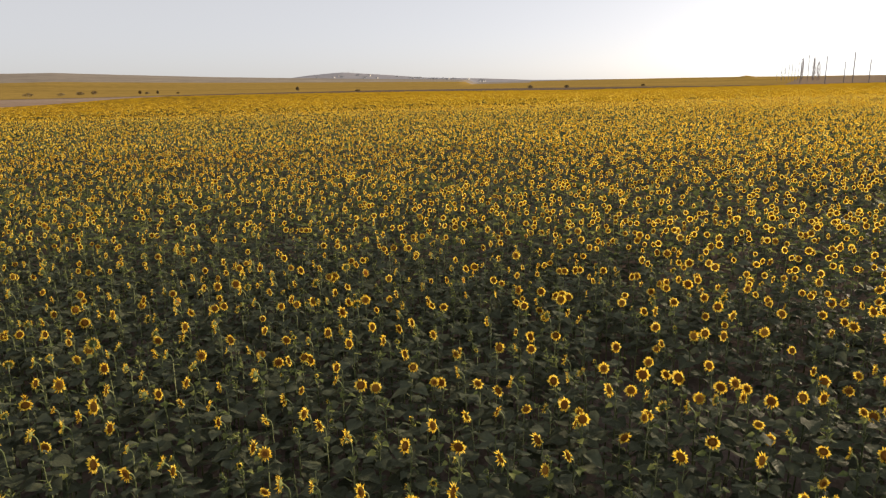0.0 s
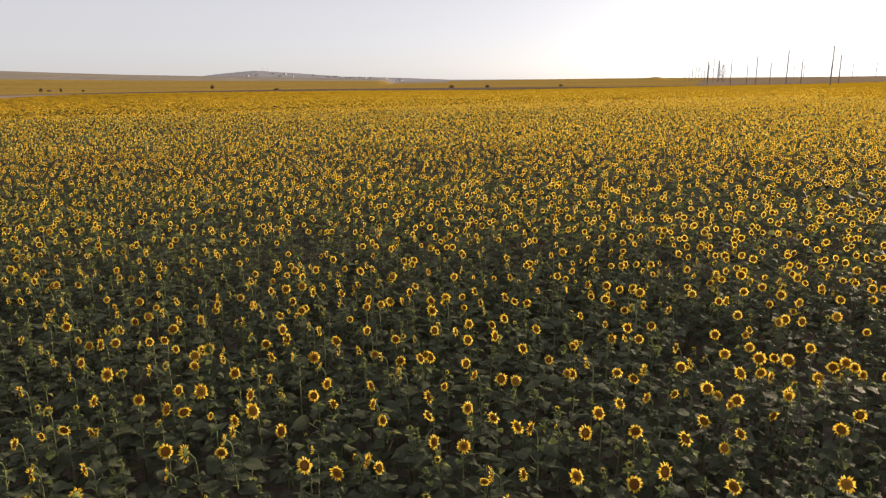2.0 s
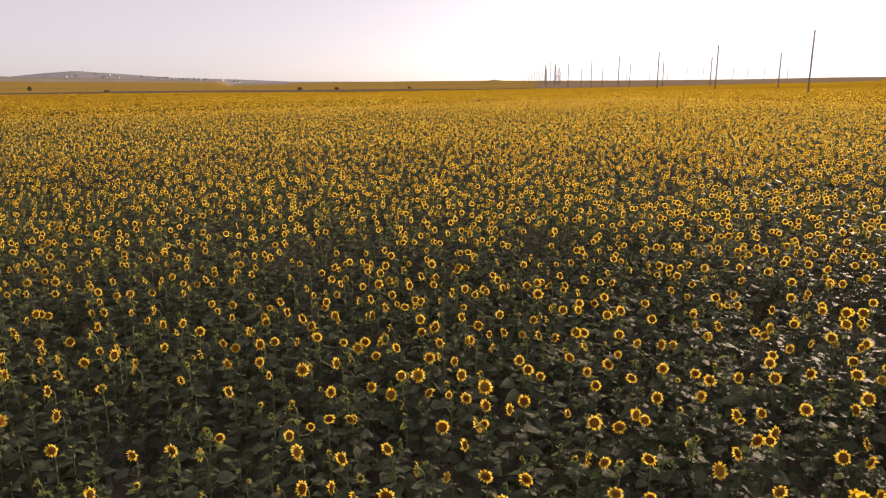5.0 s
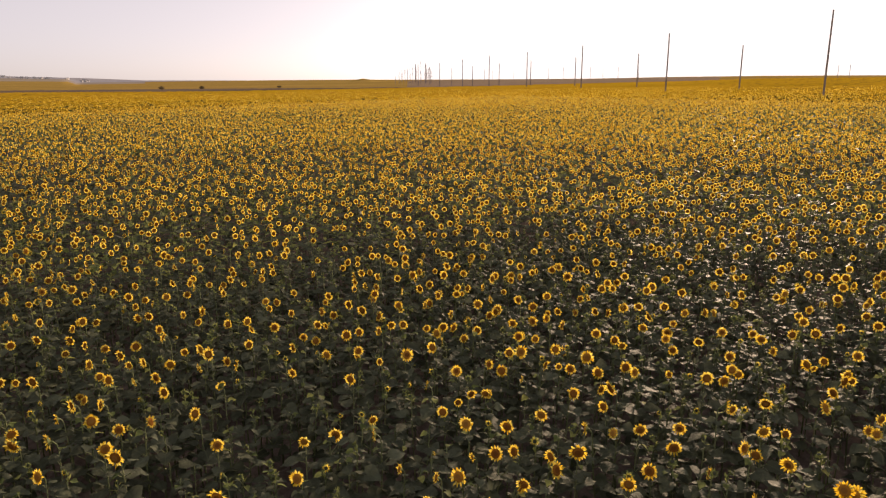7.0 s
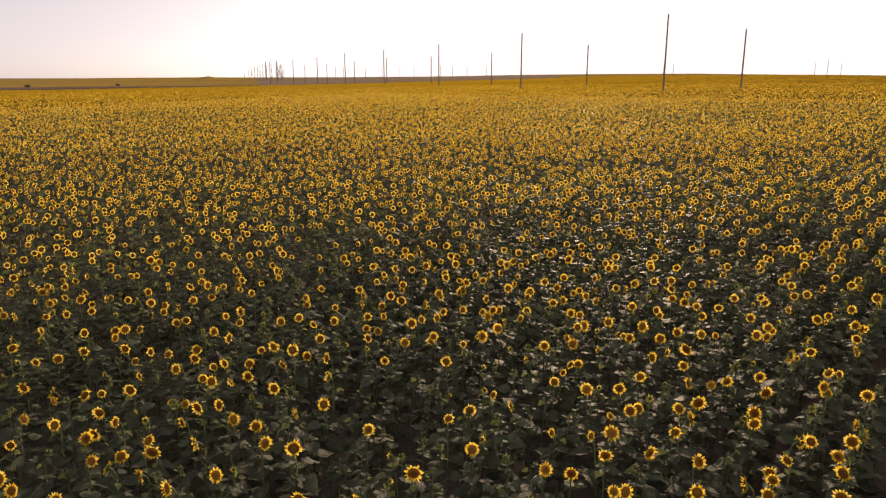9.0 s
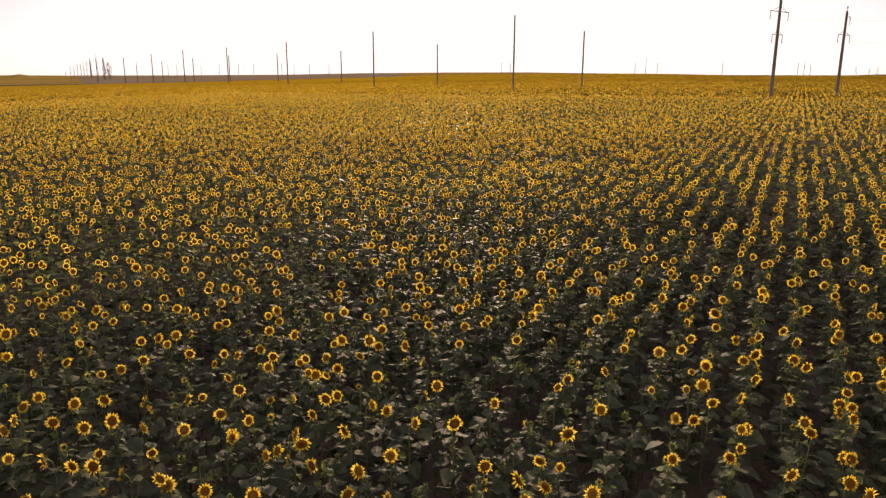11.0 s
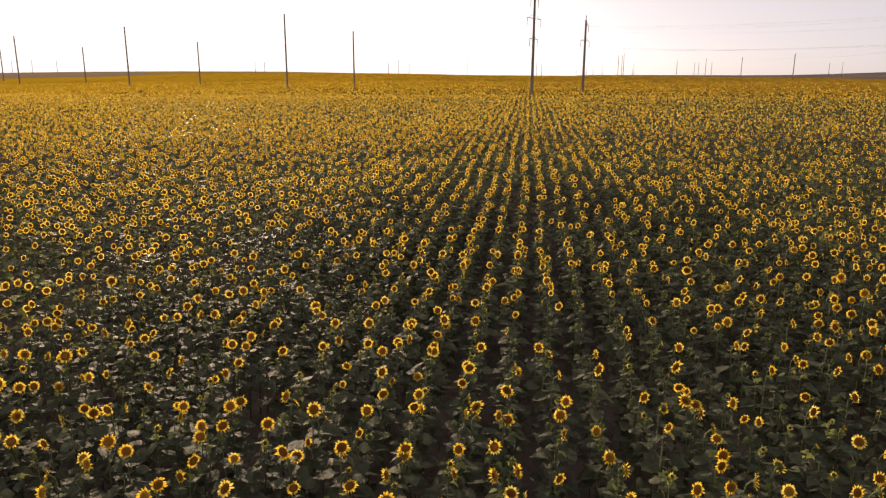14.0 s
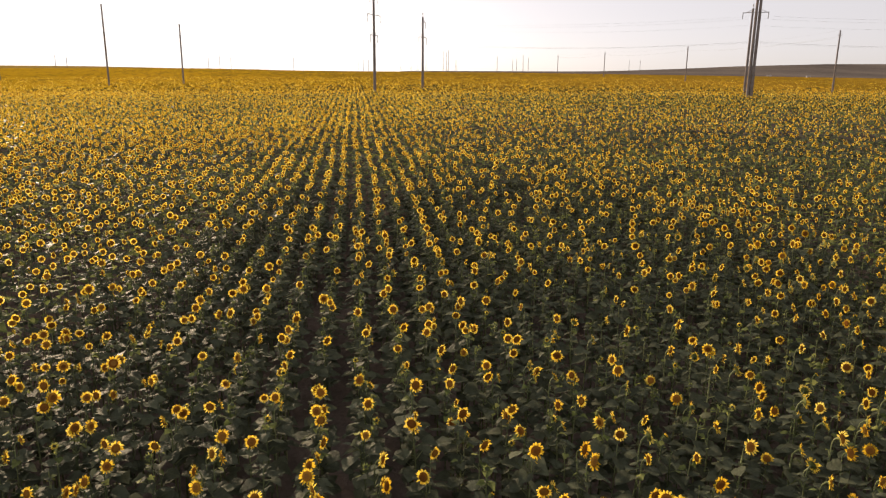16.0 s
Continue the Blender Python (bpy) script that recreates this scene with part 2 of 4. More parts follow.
FAR_EL = (.3, .8, .9, .82, .82, .64, .44, .28, .22, .19, .17, .15, .05, -.05, -.05, -.05, .18, .36, .49, .63, .74, .69, .6, .3)
HILL_AZ = (-180, 84, 88, 92.4, 95.9, 98, 98.8, 99.6, 101.1, 103.5, 106, 180)
HILL_EL = (-.3, -.1, .06, .17, .44, .57, .64, .58, .45, .16, 0, -.3)


def land(x, y):
    """Height of the ground."""
    dx, dy = x - HUB[0], y - HUB[1]
    r = np.hypot(dx, dy) + 1e-6
    az = np.degrees(np.arctan2(dy, dx))
    plane = 0.0136 * x - 0.0021 * y
    cap = 4.55 + r * np.radians(np.interp(az, NEAR_AZ, NEAR_EL))
    soft = 0.35
    near = -soft * np.logaddexp(-plane / soft, -cap / soft)
    near = np.where(r < 200, plane, near)
    far = 6.3 + r * np.radians(np.interp(az, FAR_AZ, FAR_EL))
    mid = np.where(np.interp(az, NEAR_AZ, NEAR_EL) > np.interp(az, FAR_AZ, FAR_EL), near, near + (far - near) * smooth(620, 1900, r))
    drop = 6.3 + r * np.radians(np.interp(az, NEAR_AZ, NEAR_EL)) - 0.004 * (r - 900)
    mid = np.where(r > 900, np.where(np.interp(az, NEAR_AZ, NEAR_EL) > np.interp(az, FAR_AZ, FAR_EL), np.minimum(mid, drop), mid), mid)
    mid = np.where(r > 1900, np.minimum(mid, far - 0.003 * (r - 1900)), mid)
    town = 6.3 + r * np.radians(np.interp(az, HILL_AZ, HILL_EL))
    z = np.where(r > 2300, np.maximum(mid, mid + (town - mid) * smooth(2300, 3000, r) * (1 - smooth(3000, 3900, r))), mid)
    return z + 4.3 * np.exp(-((x - 347.8) ** 2 + (y - 895.5) ** 2) / (2 * 10.0 ** 2))      # a small mound on the rise


def far_edge(az):
    """Distance from the hub to the end of the sunflower field at a bearing."""
    return np.interp(az, (-180, -120, -45, -20, 0, 20, 37, 44, 52, 58, 64, 69, 79.5, 90, 102, 107, 110.5, 113.4, 115.8, 118, 121, 125, 132, 180),
                     (120, 150, 520, 520, 560, 620, 600, 450, 390, 345, 328, 315, 305, 362, 430, 450, 455, 410, 322, 282, 252, 225, 195, 120))


def ground_sheet():
    rings = np.concatenate([[0.001], np.geomspace(3, 200, 24), np.geomspace(206, 1000, 80), np.geomspace(1015, 4700, 40)])
    bearings = np.concatenate([np.arange(-180, -45, 3.0), np.arange(-45, 135, 0.5), np.arange(135, 180, 3.0)])
    A, Rr = np.meshgrid(np.radians(bearings), rings)
    X, Y = HUB[0] + Rr * np.cos(A), HUB[1] + Rr * np.sin(A)
    Z = land(X, Y)
    V = np.stack([X, Y, Z], -1).reshape(-1, 3)
    nb, nr = len(bearings), len(rings)
    i, j = np.meshgrid(np.arange(nr - 1), np.arange(nb), indexing="ij")
    j2 = (j + 1) % nb
    F = np.stack([i * nb + j, i * nb + j2, (i + 1) * nb + j2, (i + 1) * nb + j], -1).reshape(-1, 4)
    az = np.degrees(A[:-1] + 0.003).ravel()
    r = ((Rr[:-1] + Rr[1:]) / 2).ravel()
    edge = far_edge(az)
    idx = np.full(len(F), 3)
    idx[r < edge + 6] = 0
    end = np.interp(az, (58, 70, 83, 95, 107, 111, 116, 123, 130), (420, 430, 500, 600, 640, 640, 640, 680, 680))
    strip = (r >= edge + 6) & (az > 58) & (r < end)
    idx[strip & (az > 111)] = 1
    idx[strip & (az <= 111)] = 2
    # a narrow dark band at the strip's outer end, in the soil's colour
    idx[(r >= end) & (r < end * 1.045) & (r > edge) & (az > 64)] = 0
    idx[(r >= edge + 6) & (az > 41) & (az < 64.5) & (r < 1100)] = 7
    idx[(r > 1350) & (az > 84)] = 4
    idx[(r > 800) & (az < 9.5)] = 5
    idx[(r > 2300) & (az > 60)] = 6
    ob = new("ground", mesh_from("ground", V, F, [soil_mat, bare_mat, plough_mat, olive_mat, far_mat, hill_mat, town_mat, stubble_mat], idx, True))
    tagged(ob, "gently rising farmland of dark soil, stubble and far hills", "ground", kind="structure")


ground_sheet()


# ---------------------------------------------------------------- sunflower pieces as plain arrays
class Shape:
    """Triangles with a material number each."""

    def __init__(self):
        self.v, self.f, self.m, self.u = [], [], [], []

    def add(self, verts, faces, mat, blade=None):
        o = len(self.v)
        self.v += [tuple(p) for p in verts]
        self.u += blade or [(0, 0, 0)] * len(verts)
        for f in faces:
            for a, b in zip(f[1:], f[2:]):
                self.f.append((f[0] + o, a + o, b + o))
                self.m.append(mat)

    def join(self, other, m=Matrix()):
        o = len(self.v)
        self.v += [tuple(m @ Vector(p)) for p in other.v]
        self.f += [(a + o, b + o, c + o) for a, b, c in other.f]
        self.m += other.m
        self.u += other.u

    def arrays(self):
        return np.array(self.v, dtype=np.float32), np.array(self.f, dtype=np.int64), np.array(self.m, dtype=np.int32), np.array(self.u, dtype=np.float32)


def pipe(points, radii, sides, mat):
    s = Shape()
    verts, faces = [], []
    for i, (p, r) in enumerate(zip(points, radii)):
        d = (Vector(points[min(i + 1, len(points) - 1)]) - Vector(points[max(i - 1, 0)])).normalized()
        u = d.cross(Vector((0.3, 1, 0.1))).normalized()
        v = d.cross(u)
        verts += [Vector(p) + (u * math.cos(q * math.tau / sides) + v * math.sin(q * math.tau / sides)) * r for q in range(sides)]
    for i in range(len(points) - 1):
        for q in range(sides):
            a, b = i * sides + q, i * sides + (q + 1) % sides
            faces.append((a, b, b + sides, a + sides))
    s.add(verts, faces, mat)
    return s


LEAF_ROWS = (((-0.07, 0.20), (0.10, 0.44), (0.33, 0.49), (0.60, 0.34), (0.83, 0.15), (1.0, 0.0)), ((0.0, 0.34), (0.38, 0.5), (1.0, 0.0)), ((0.0, 0.45), (1.0, 0.0)))


def leaf_shape(rng, size, detail, pale=False):
    """A heart-shaped blade on its stalk, growing out along +y from the stem; the blade lies nearly level and its tip droops."""
    s = Shape()
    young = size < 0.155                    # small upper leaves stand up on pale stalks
    stalk = size * (rng.uniform(0.6, 1.0) if young else rng.uniform(0.4, 0.75))
    lift, droop = (rng.uniform(0.5, 1.15), rng.uniform(0.2, 1.1)) if young else (rng.uniform(0.3, 0.8), rng.uniform(0.15, 0.6))
    tip = Vector((0, stalk * math.cos(lift), stalk * math.sin(lift)))
    if detail == 0:
        s.join(pipe([(0, 0, 0), tip * 0.6 + Vector((0, 0, 0.01)), tip], [0.0075, 0.006, 0.005], 3, M_STEM) if young else pipe([(0, 0, 0), tip], [0.0075, 0.005], 3, M_STEM))
    fold, twist = rng.uniform(-0.12, 0.5), rng.gauss(0, 0.22)
    verts, faces, blade = [], [], []
    y, z, pitch = tip.y, tip.z, rng.uniform(-0.18, 0.28)
    rows = LEAF_ROWS[detail]
    last = 0.0
    for t, w in rows:
        step = (t - last) * size
        pitch -= droop * (t - last)
        y, z, last = y + step * math.cos(pitch), z + step * math.sin(pitch), t
        half = w * size * rng.uniform(0.92, 1.1)
        wave = rng.uniform(-0.07, 0.07) * size
        back = 0.07 * size if t <= 0 else 0.02 * size
        blade += [(-w * 2, t, 1), (0, t, 1), (w * 2, t, 1)]
        verts += [(-half, y - back, z + half * fold + wave), (0, y + (back if t <= 0 else 0), z), (half, y - back, z + half * fold - wave)]
    for i in range(len(rows) - 1):
        o = i * 3
        if i == len(rows) - 2:
            faces += [(o, o + 1, o + 4), (o + 1, o + 2, o + 4)]
        else:
            faces += [(o, o + 1, o + 4, o + 3), (o + 1, o + 2, o + 5, o + 4)]
    turn = Matrix.Rotation(twist, 4, "Y")
    # pale leaves borrow the bud colour: sunlit tops put into the colour
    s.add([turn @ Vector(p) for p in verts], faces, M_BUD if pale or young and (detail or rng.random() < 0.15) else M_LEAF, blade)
    return s


def leaf_plan(rng, count, low, high):
    """Where leaves sit on a stem: height, bearing, size."""
    plan, turn = [], rng.uniform(0, math.tau)
    for i in range(count):
        t = i / (count - 1)
        z = low + (high - low) * t
        size = (0.165 + 0.075 * math.sin(math.pi * min(1, 0.25 + t * 0.72))) * rng.uniform(0.8, 1.2)
        if count >= 6:                      # broad leaves below, small ones along the upper stem
            if t > 0.78:
                z, size = high - rng.uniform(0.0, 0.15), rng.uniform(0.075, 0.12)
            elif t > 0.6:
                z, size = high - rng.uniform(0.12, 0.3), rng.uniform(0.12, 0.19)
            else:
                z = low + (high - low) * (0.1 + t * 1.1) + rng.uniform(-0.06, 0.06)
        plan.append((z, turn, size))
        turn += 2.4 + rng.uniform(-0.4, 0.4)
    return plan


STEM_TOP = 1.53


def stem_shape(rng, detail):
    bend = rng.uniform(-0.03, 0.03)
    if detail == 0:
        pts = [(0, 0, -0.03), (bend, bend * 0.6, 0.5), (bend * 0.7, -bend * 0.5, 1.05), (0, 0, STEM_TOP)]
        return pipe(pts, [0.014, 0.012, 0.010, 0.007], 5, M_STEM)
    return pipe([(0, 0, 1.0), (0, 0, STEM_TOP)], [0.011, 0.008], 3, M_STEM)


def body_shape(rng, detail):
    s = Shape()
    count = (13, 6, 3, 2)[detail]
    if detail < 2:
        s.join(stem_shape(rng, detail))
    for z, turn, size in leaf_plan(rng, count, (0.5, 0.65, 0.8, 1.05)[detail], STEM_TOP - (0.05, 0.15, 0.3, 0.25)[detail]):
        # farther out, more leaves get the pale colour that stands for sunlight
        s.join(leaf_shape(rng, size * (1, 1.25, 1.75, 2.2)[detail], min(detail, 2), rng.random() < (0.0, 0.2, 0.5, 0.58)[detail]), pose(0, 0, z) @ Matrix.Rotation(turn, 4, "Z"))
    return s


NECK = [(0, 0, 0), (0, 0.015, 0.07), (0, 0.055, 0.115), (0, 0.095, 0.125)]


def neck_shape():
    return pipe(NECK, [0.009, 0.009, 0.012, 0.02], 5, M_STEM)


def face_frame(tilt):
    """From the flat flower (facing +z) to its place at the end of the neck, facing +y and tilted up."""
    return pose(0, 0.10, 0.125) @ Matrix.Rotation(-math.pi / 2 + tilt, 4, "X")


def ring(n, r, z, start=0.0):
    return [(r * math.cos(start + i * math.tau / n), r * math.sin(start + i * math.tau / n), z) for i in range(n)]


def calyx_shape(rng, detail):
    s = Shape()
    n = (12, 6, 0, 0)[detail]
    if not n:
        return s
    verts = [(0, 0, -0.035)] + ring(n, 0.056, -0.004)
    s.add(verts, [(0, 1 + (i + 1) % n, 1 + i) for i in range(n)], M_BUD)
    if detail == 0:
        for i in range(n):
            a = (i + 0.5) * math.tau / n
            d, e = Vector((math.cos(a), math.sin(a), 0)), Vector((-math.sin(a), math.cos(a), 0))
            s.add([d * 0.045 + e * 0.015, d * 0.045 - e * 0.015, d * rng.uniform(0.075, 0.095) + Vector((0, 0, rng.uniform(-0.03, 0.0)))], [(0, 1, 2)], M_BUD)
    return s


def disc_shape(rng, detail):
    s = Shape()
    n = (14, 8, 6, 4)[detail]
    R = (0.063, 0.071, 0.076, 0.079)[detail]
    verts = [(0, 0, 0.012)] + ring(n, R * 0.55, 0.016) + ring(n, R, 0.004)
    if detail == 3:
        s.add(ring(n, R, 0.022, rng.uniform(0, 2)), [tuple(range(n))], M_CORE)
        return s
    if detail == 2:
        s.add([(0, 0, 0.026)] + ring(n, R, 0.012), [(0, 1 + i, 1 + (i + 1) % n) for i in range(n)], M_CORE)
        return s
    s.add(verts, [(0, 1 + i, 1 + (i + 1) % n) for i in range(n)], M_CORE)
    s.add(verts, [(1 + i, 1 + n + i, 1 + n + (i + 1) % n, 1 + (i + 1) % n) for i in range(n)], M_RIM)
    return s


def petals_shape(rng, detail):
    s = Shape()
    if detail == 0:
        for layer, n in ((0, 15), (1, 13)):
            for i in range(n):
                a = (i + 0.5 * layer + rng.uniform(-0.25, 0.25)) * math.tau / n
                d, e = Vector((math.cos(a), math.sin(a), 0)), Vector((-math.sin(a), math.cos(a), 0))
                long, wide, up = rng.uniform(0.036, 0.056), rng.uniform(0.009, 0.013), rng.uniform(-0.022, 0.04) + layer * 0.010
                r0 = 0.056
                s.add([d * r0 + e * wide * 0.6, d * r0 - e * wide * 0.6, d * (r0 + long * 0.5) - e * wide + Vector((0, 0, up * 0.5)), d * (r0 + long) + Vector((0, 0, up)),
                       d * (r0 + long * 0.5) + e * wide + Vector((0, 0, up * 0.5))], [(0, 1, 2, 4), (2, 3, 4)], M_PETAL)
        return s
    if detail == 3:
        s.add([(0, 0, 0.016)] + ring(5, 0.102, 0.002, rng.uniform(0, 2)), [(0, 1 + i, 1 + (i + 1) % 5) for i in range(5)], M_PETAL)
        return s
    n = (12, 8)[detail - 1]
    for i in range(n):
        a = (i + rng.uniform(-0.2, 0.2)) * math.tau / n
        h = math.pi / n * 1.05
        s.add([(0.055 * math.cos(a - h), 0.055 * math.sin(a - h), 0), (0.055 * math.cos(a + h), 0.055 * math.sin(a + h), 0),
               (0.099 * math.cos(a + h * 0.62), 0.099 * math.sin(a + h * 0.62), rng.uniform(-0.012, 0.024)), (0.099 * math.cos(a - h * 0.62), 0.099 * math.sin(a - h * 0.62), rng.uniform(-0.012, 0.024))],
              [(0, 1, 2, 3)], M_PETAL)
    return s


def bloom_shape(rng, detail):
    s = Shape()
    m = face_frame(rng.uniform(-0.2, 0.5))
    if detail == 0:
        s.join(neck_shape())
    for piece in (calyx_shape(rng, detail), disc_shape(rng, detail), petals_shape(rng, detail)):
        s.join(piece, m)
    return s


def bud_shape(rng, detail):
    """A closed or just opening head: a green button in a star of narrow leaves, on a short neck."""
    s = Shape()
    n = (13, 7, 5, 3)[detail]
    k = rng.uniform(0.75, 1.25)
    m = pose(0, 0.045, 0.075) @ Matrix.Rotation(-math.pi / 2 + rng.uniform(0.1, 1.3), 4, "X") @ Matrix.Scale(k, 4)
    if detail == 0:
        s.join(pipe([(0, 0, 0), (0, 0.012, 0.05), (0, 0.04, 0.072)], [0.008, 0.009, 0.013], 4, M_STEM))
        for i in range(5):
            a, z, long = rng.uniform(0, math.tau), rng.uniform(-0.12, 0.02), rng.uniform(0.07, 0.13)
            d, e = Vector((math.cos(a), math.sin(a), 0)), Vector((-math.sin(a), math.cos(a), 0))
            up = rng.uniform(0.3, 1.1)
            tip = d * long * math.cos(up) + Vector((0, 0, z + long * math.sin(up)))
            mid = d * long * 0.5 * math.cos(up) + Vector((0, 0, z + long * 0.6 * math.sin(up)))
            s.add([d * 0.006 + Vector((0, 0, z)), mid + e * long * 0.2, tip, mid - e * long * 0.2], [(0, 1, 2, 3)], M_BUD)
    head = Shape()
    if detail < 2:
        q = (9, 5)[detail]
        head.add([(0, 0, 0.020)] + ring(q, 0.024, 0.016) + ring(q, 0.034, -0.002), [(0, 1 + i, 1 + (i + 1) % q) for i in range(q)], M_LEAF)
        head.add([(0, 0, -0.03)] + ring(q, 0.034, -0.002), [(0, 1 + (i + 1) % q, 1 + i) for i in range(q)], M_BUD)
        head.add(ring(q, 0.024, 0.016) + ring(q, 0.034, -0.002), [(i, q + i, q + (i + 1) % q, (i + 1) % q) for i in range(q)], M_BUD)
    opening = rng.random() < 0.45
    for i in range(n):
        a = (i + rng.uniform(-0.3, 0.3)) * math.tau / n
        d, e = Vector((math.cos(a), math.sin(a), 0)), Vector((-math.sin(a), math.cos(a), 0))
        long = rng.uniform(0.052, 0.078)
        head.add([d * 0.028 + e * 0.012, d * 0.028 - e * 0.012, d * long + Vector((0, 0, rng.uniform(-0.02, 0.035)))], [(0, 1, 2)], M_BUD)
        if opening and detail < 2:
            head.add([d * 0.024 + e * 0.009 + Vector((0, 0, 0.012)), d * 0.024 - e * 0.009 + Vector((0, 0, 0.012)), d * rng.uniform(0.038, 0.06) + e * rng.uniform(-0.01, 0.01) + Vector((0, 0, 0.035))], [(0, 1, 2)], M_PETAL)
    s.join(head, m)
    return s


# ---------------------------------------------------------------- the sunflower field
ROW_DIR = np.array((math.cos(-ROW_TURN), math.sin(-ROW_TURN)))
ROW_SIDE = np.array((-ROW_DIR[1], ROW_DIR[0]))
ROW_GAP, ROW_START = 0.70, 0.145
PLOT, PLOT_R = np.array((-6.5, 15.0)), 13.2      # the stretch that the camera circles
FACING, FACING_SPREAD = 220.0, 43.0              # the heads look away from the evening sun
dice = np.random.default_rng(7)


def patchy(x, y, size, seed):
    """Smooth noise from 0 to 1 over the plan."""
    g = np.random.default_rng(seed).random((64, 64))
    u, v = x / size, y / size
    i, j = np.floor(u).astype(int), np.floor(v).astype(int)
    a, b = u - i, v - j
    a, b = a * a * (3 - 2 * a), b * b * (3 - 2 * b)
    q = lambda p, r: g[p % 64, r % 64]
    return (q(i, j) * (1 - a) + q(i + 1, j) * a) * (1 - b) + (q(i, j + 1) * (1 - a) + q(i + 1, j + 1) * a) * b


def plants(reach, step):
    """All plants of the rows within reach of the hub: x, y."""
    side0 = HUB @ ROW_SIDE
    rows = np.arange(math.floor((side0 - reach) / ROW_GAP), math.ceil((side0 + reach) / ROW_GAP))
    along = np.arange(HUB @ ROW_DIR - reach, HUB @ ROW_DIR + reach, step)
    N, S = np.meshgrid(rows, along)
    S = S + dice.uniform(-0.45, 0.45, S.shape) * step
    sway = 0.16 * (patchy(S, N * 0.35, 9.0, 21) - 0.5) + 0.22 * smooth(30, 90, np.abs(S - HUB @ ROW_DIR)) * (patchy(S, N * 0.2, 22.0, 22) - 0.5)
    T = N * ROW_GAP + ROW_START + sway + dice.normal(0, 0.045, S.shape) * (1 + 2.2 * smooth(20, 60, np.abs(S - HUB @ ROW_DIR)))
    p = S[..., None] * ROW_DIR + T[..., None] * ROW_SIDE
    return p.reshape(-1, 2)


def in_view(p, margin=0.0):
    """The side of the field that the camera looks over, by bearing from the hub."""
    az = np.degrees(np.arctan2(p[:, 1] - HUB[1], p[:, 0] - HUB[0]))
    return (az > -38 - margin) & (az < 133 + margin)


BLOOM = 0.52


def richness(p):
    """The crop flowers more thinly towards the power lines' near end; past bearing 60 heads are thinned only to dim the
    field.
    """
    az = np.degrees(np.arctan2(p[:, 1] - HUB[1], p[:, 0] - HUB[0]))
    thin = 1 - 0.25 * (1 - smooth(3.0, 6.5, np.hypot(p[:, 0] + 13.5, p[:, 1] - 7.0)))
    return thin * np.interp(az, (-40, 0, 14, 40, 60, 90, 120), (0.40, 0.50, 0.69, 0.93, 0.93, 0.82, 0.68)) ** smooth(8.0, 26.0, np.hypot(*(p - HUB).T))


def grow(p):
    """Which plants bloom (2), bud (1) or stand bare (0)."""
    away = 0.95 * smooth(5.0, 16.0, np.hypot(*(p - PLOT).T)) - 0.15 * smooth(35.0, 85.0, np.hypot(*(p - PLOT).T))
    even = 0.75 * smooth(9.0, 35.0, np.hypot(*(p - PLOT).T))
    number = np.round((p @ ROW_SIDE - ROW_START) / ROW_GAP)
    strings = np.clip(2.6 * patchy(p @ ROW_DIR, number * 1.7, 1.7, 3) - 0.35, 0.05, 1.9)      # heads open in strings along a row
    clump = 0.35 * (0.35 + 1.3 * patchy(p[:, 0], p[:, 1], 2.6, 3)) + 0.65 * strings
    density = BLOOM * (1 + away) * richness(p) * (clump + (1 - clump) * even) * (0.75 + 0.5 * patchy(p[:, 0], p[:, 1], 14.0, 4))
    d = dice.random(len(p))
    return np.where(d < density, 2, np.where(d < density + 0.27, 1, 0))


def scatter(shapes, pick, x, y, z, turn, scale, lean=None):
    """Copies of the shapes, each at its place, as arrays."""
    Vs, Fs, Ms, Us, base = [], [], [], [], 0
    for n, shape in enumerate(shapes):
        V, F, M, U = shape.arrays()
        sel = np.nonzero(pick == n)[0]
        if not len(sel) or not len(V):
            continue
        c, s, k = np.cos(turn[sel])[:, None], np.sin(turn[sel])[:, None], scale[sel][:, None]
        vx, vy, vz = V[:, 0] * k, V[:, 1] * k, V[:, 2] * k
        out = np.stack([vx * c - vy * s, vx * s + vy * c, vz], -1)
        if lean is not None:
            out[..., 0] += vz * lean[sel, :1]
            out[..., 1] += vz * lean[sel, 1:]
        out += np.stack([x[sel], y[sel], z[sel]], -1)[:, None, :]
        Vs.append(out.reshape(-1, 3))
        Fs.append((F[None] + (np.arange(len(sel)) * len(V))[:, None, None]).reshape(-1, 3) + base)
        Ms.append(np.tile(M, len(sel)))
        Us.append(np.tile(U, (len(sel), 1)))
        base += len(sel) * len(V)
    return np.concatenate(Vs), np.concatenate(Fs), np.concatenate(Ms), np.concatenate(Us)


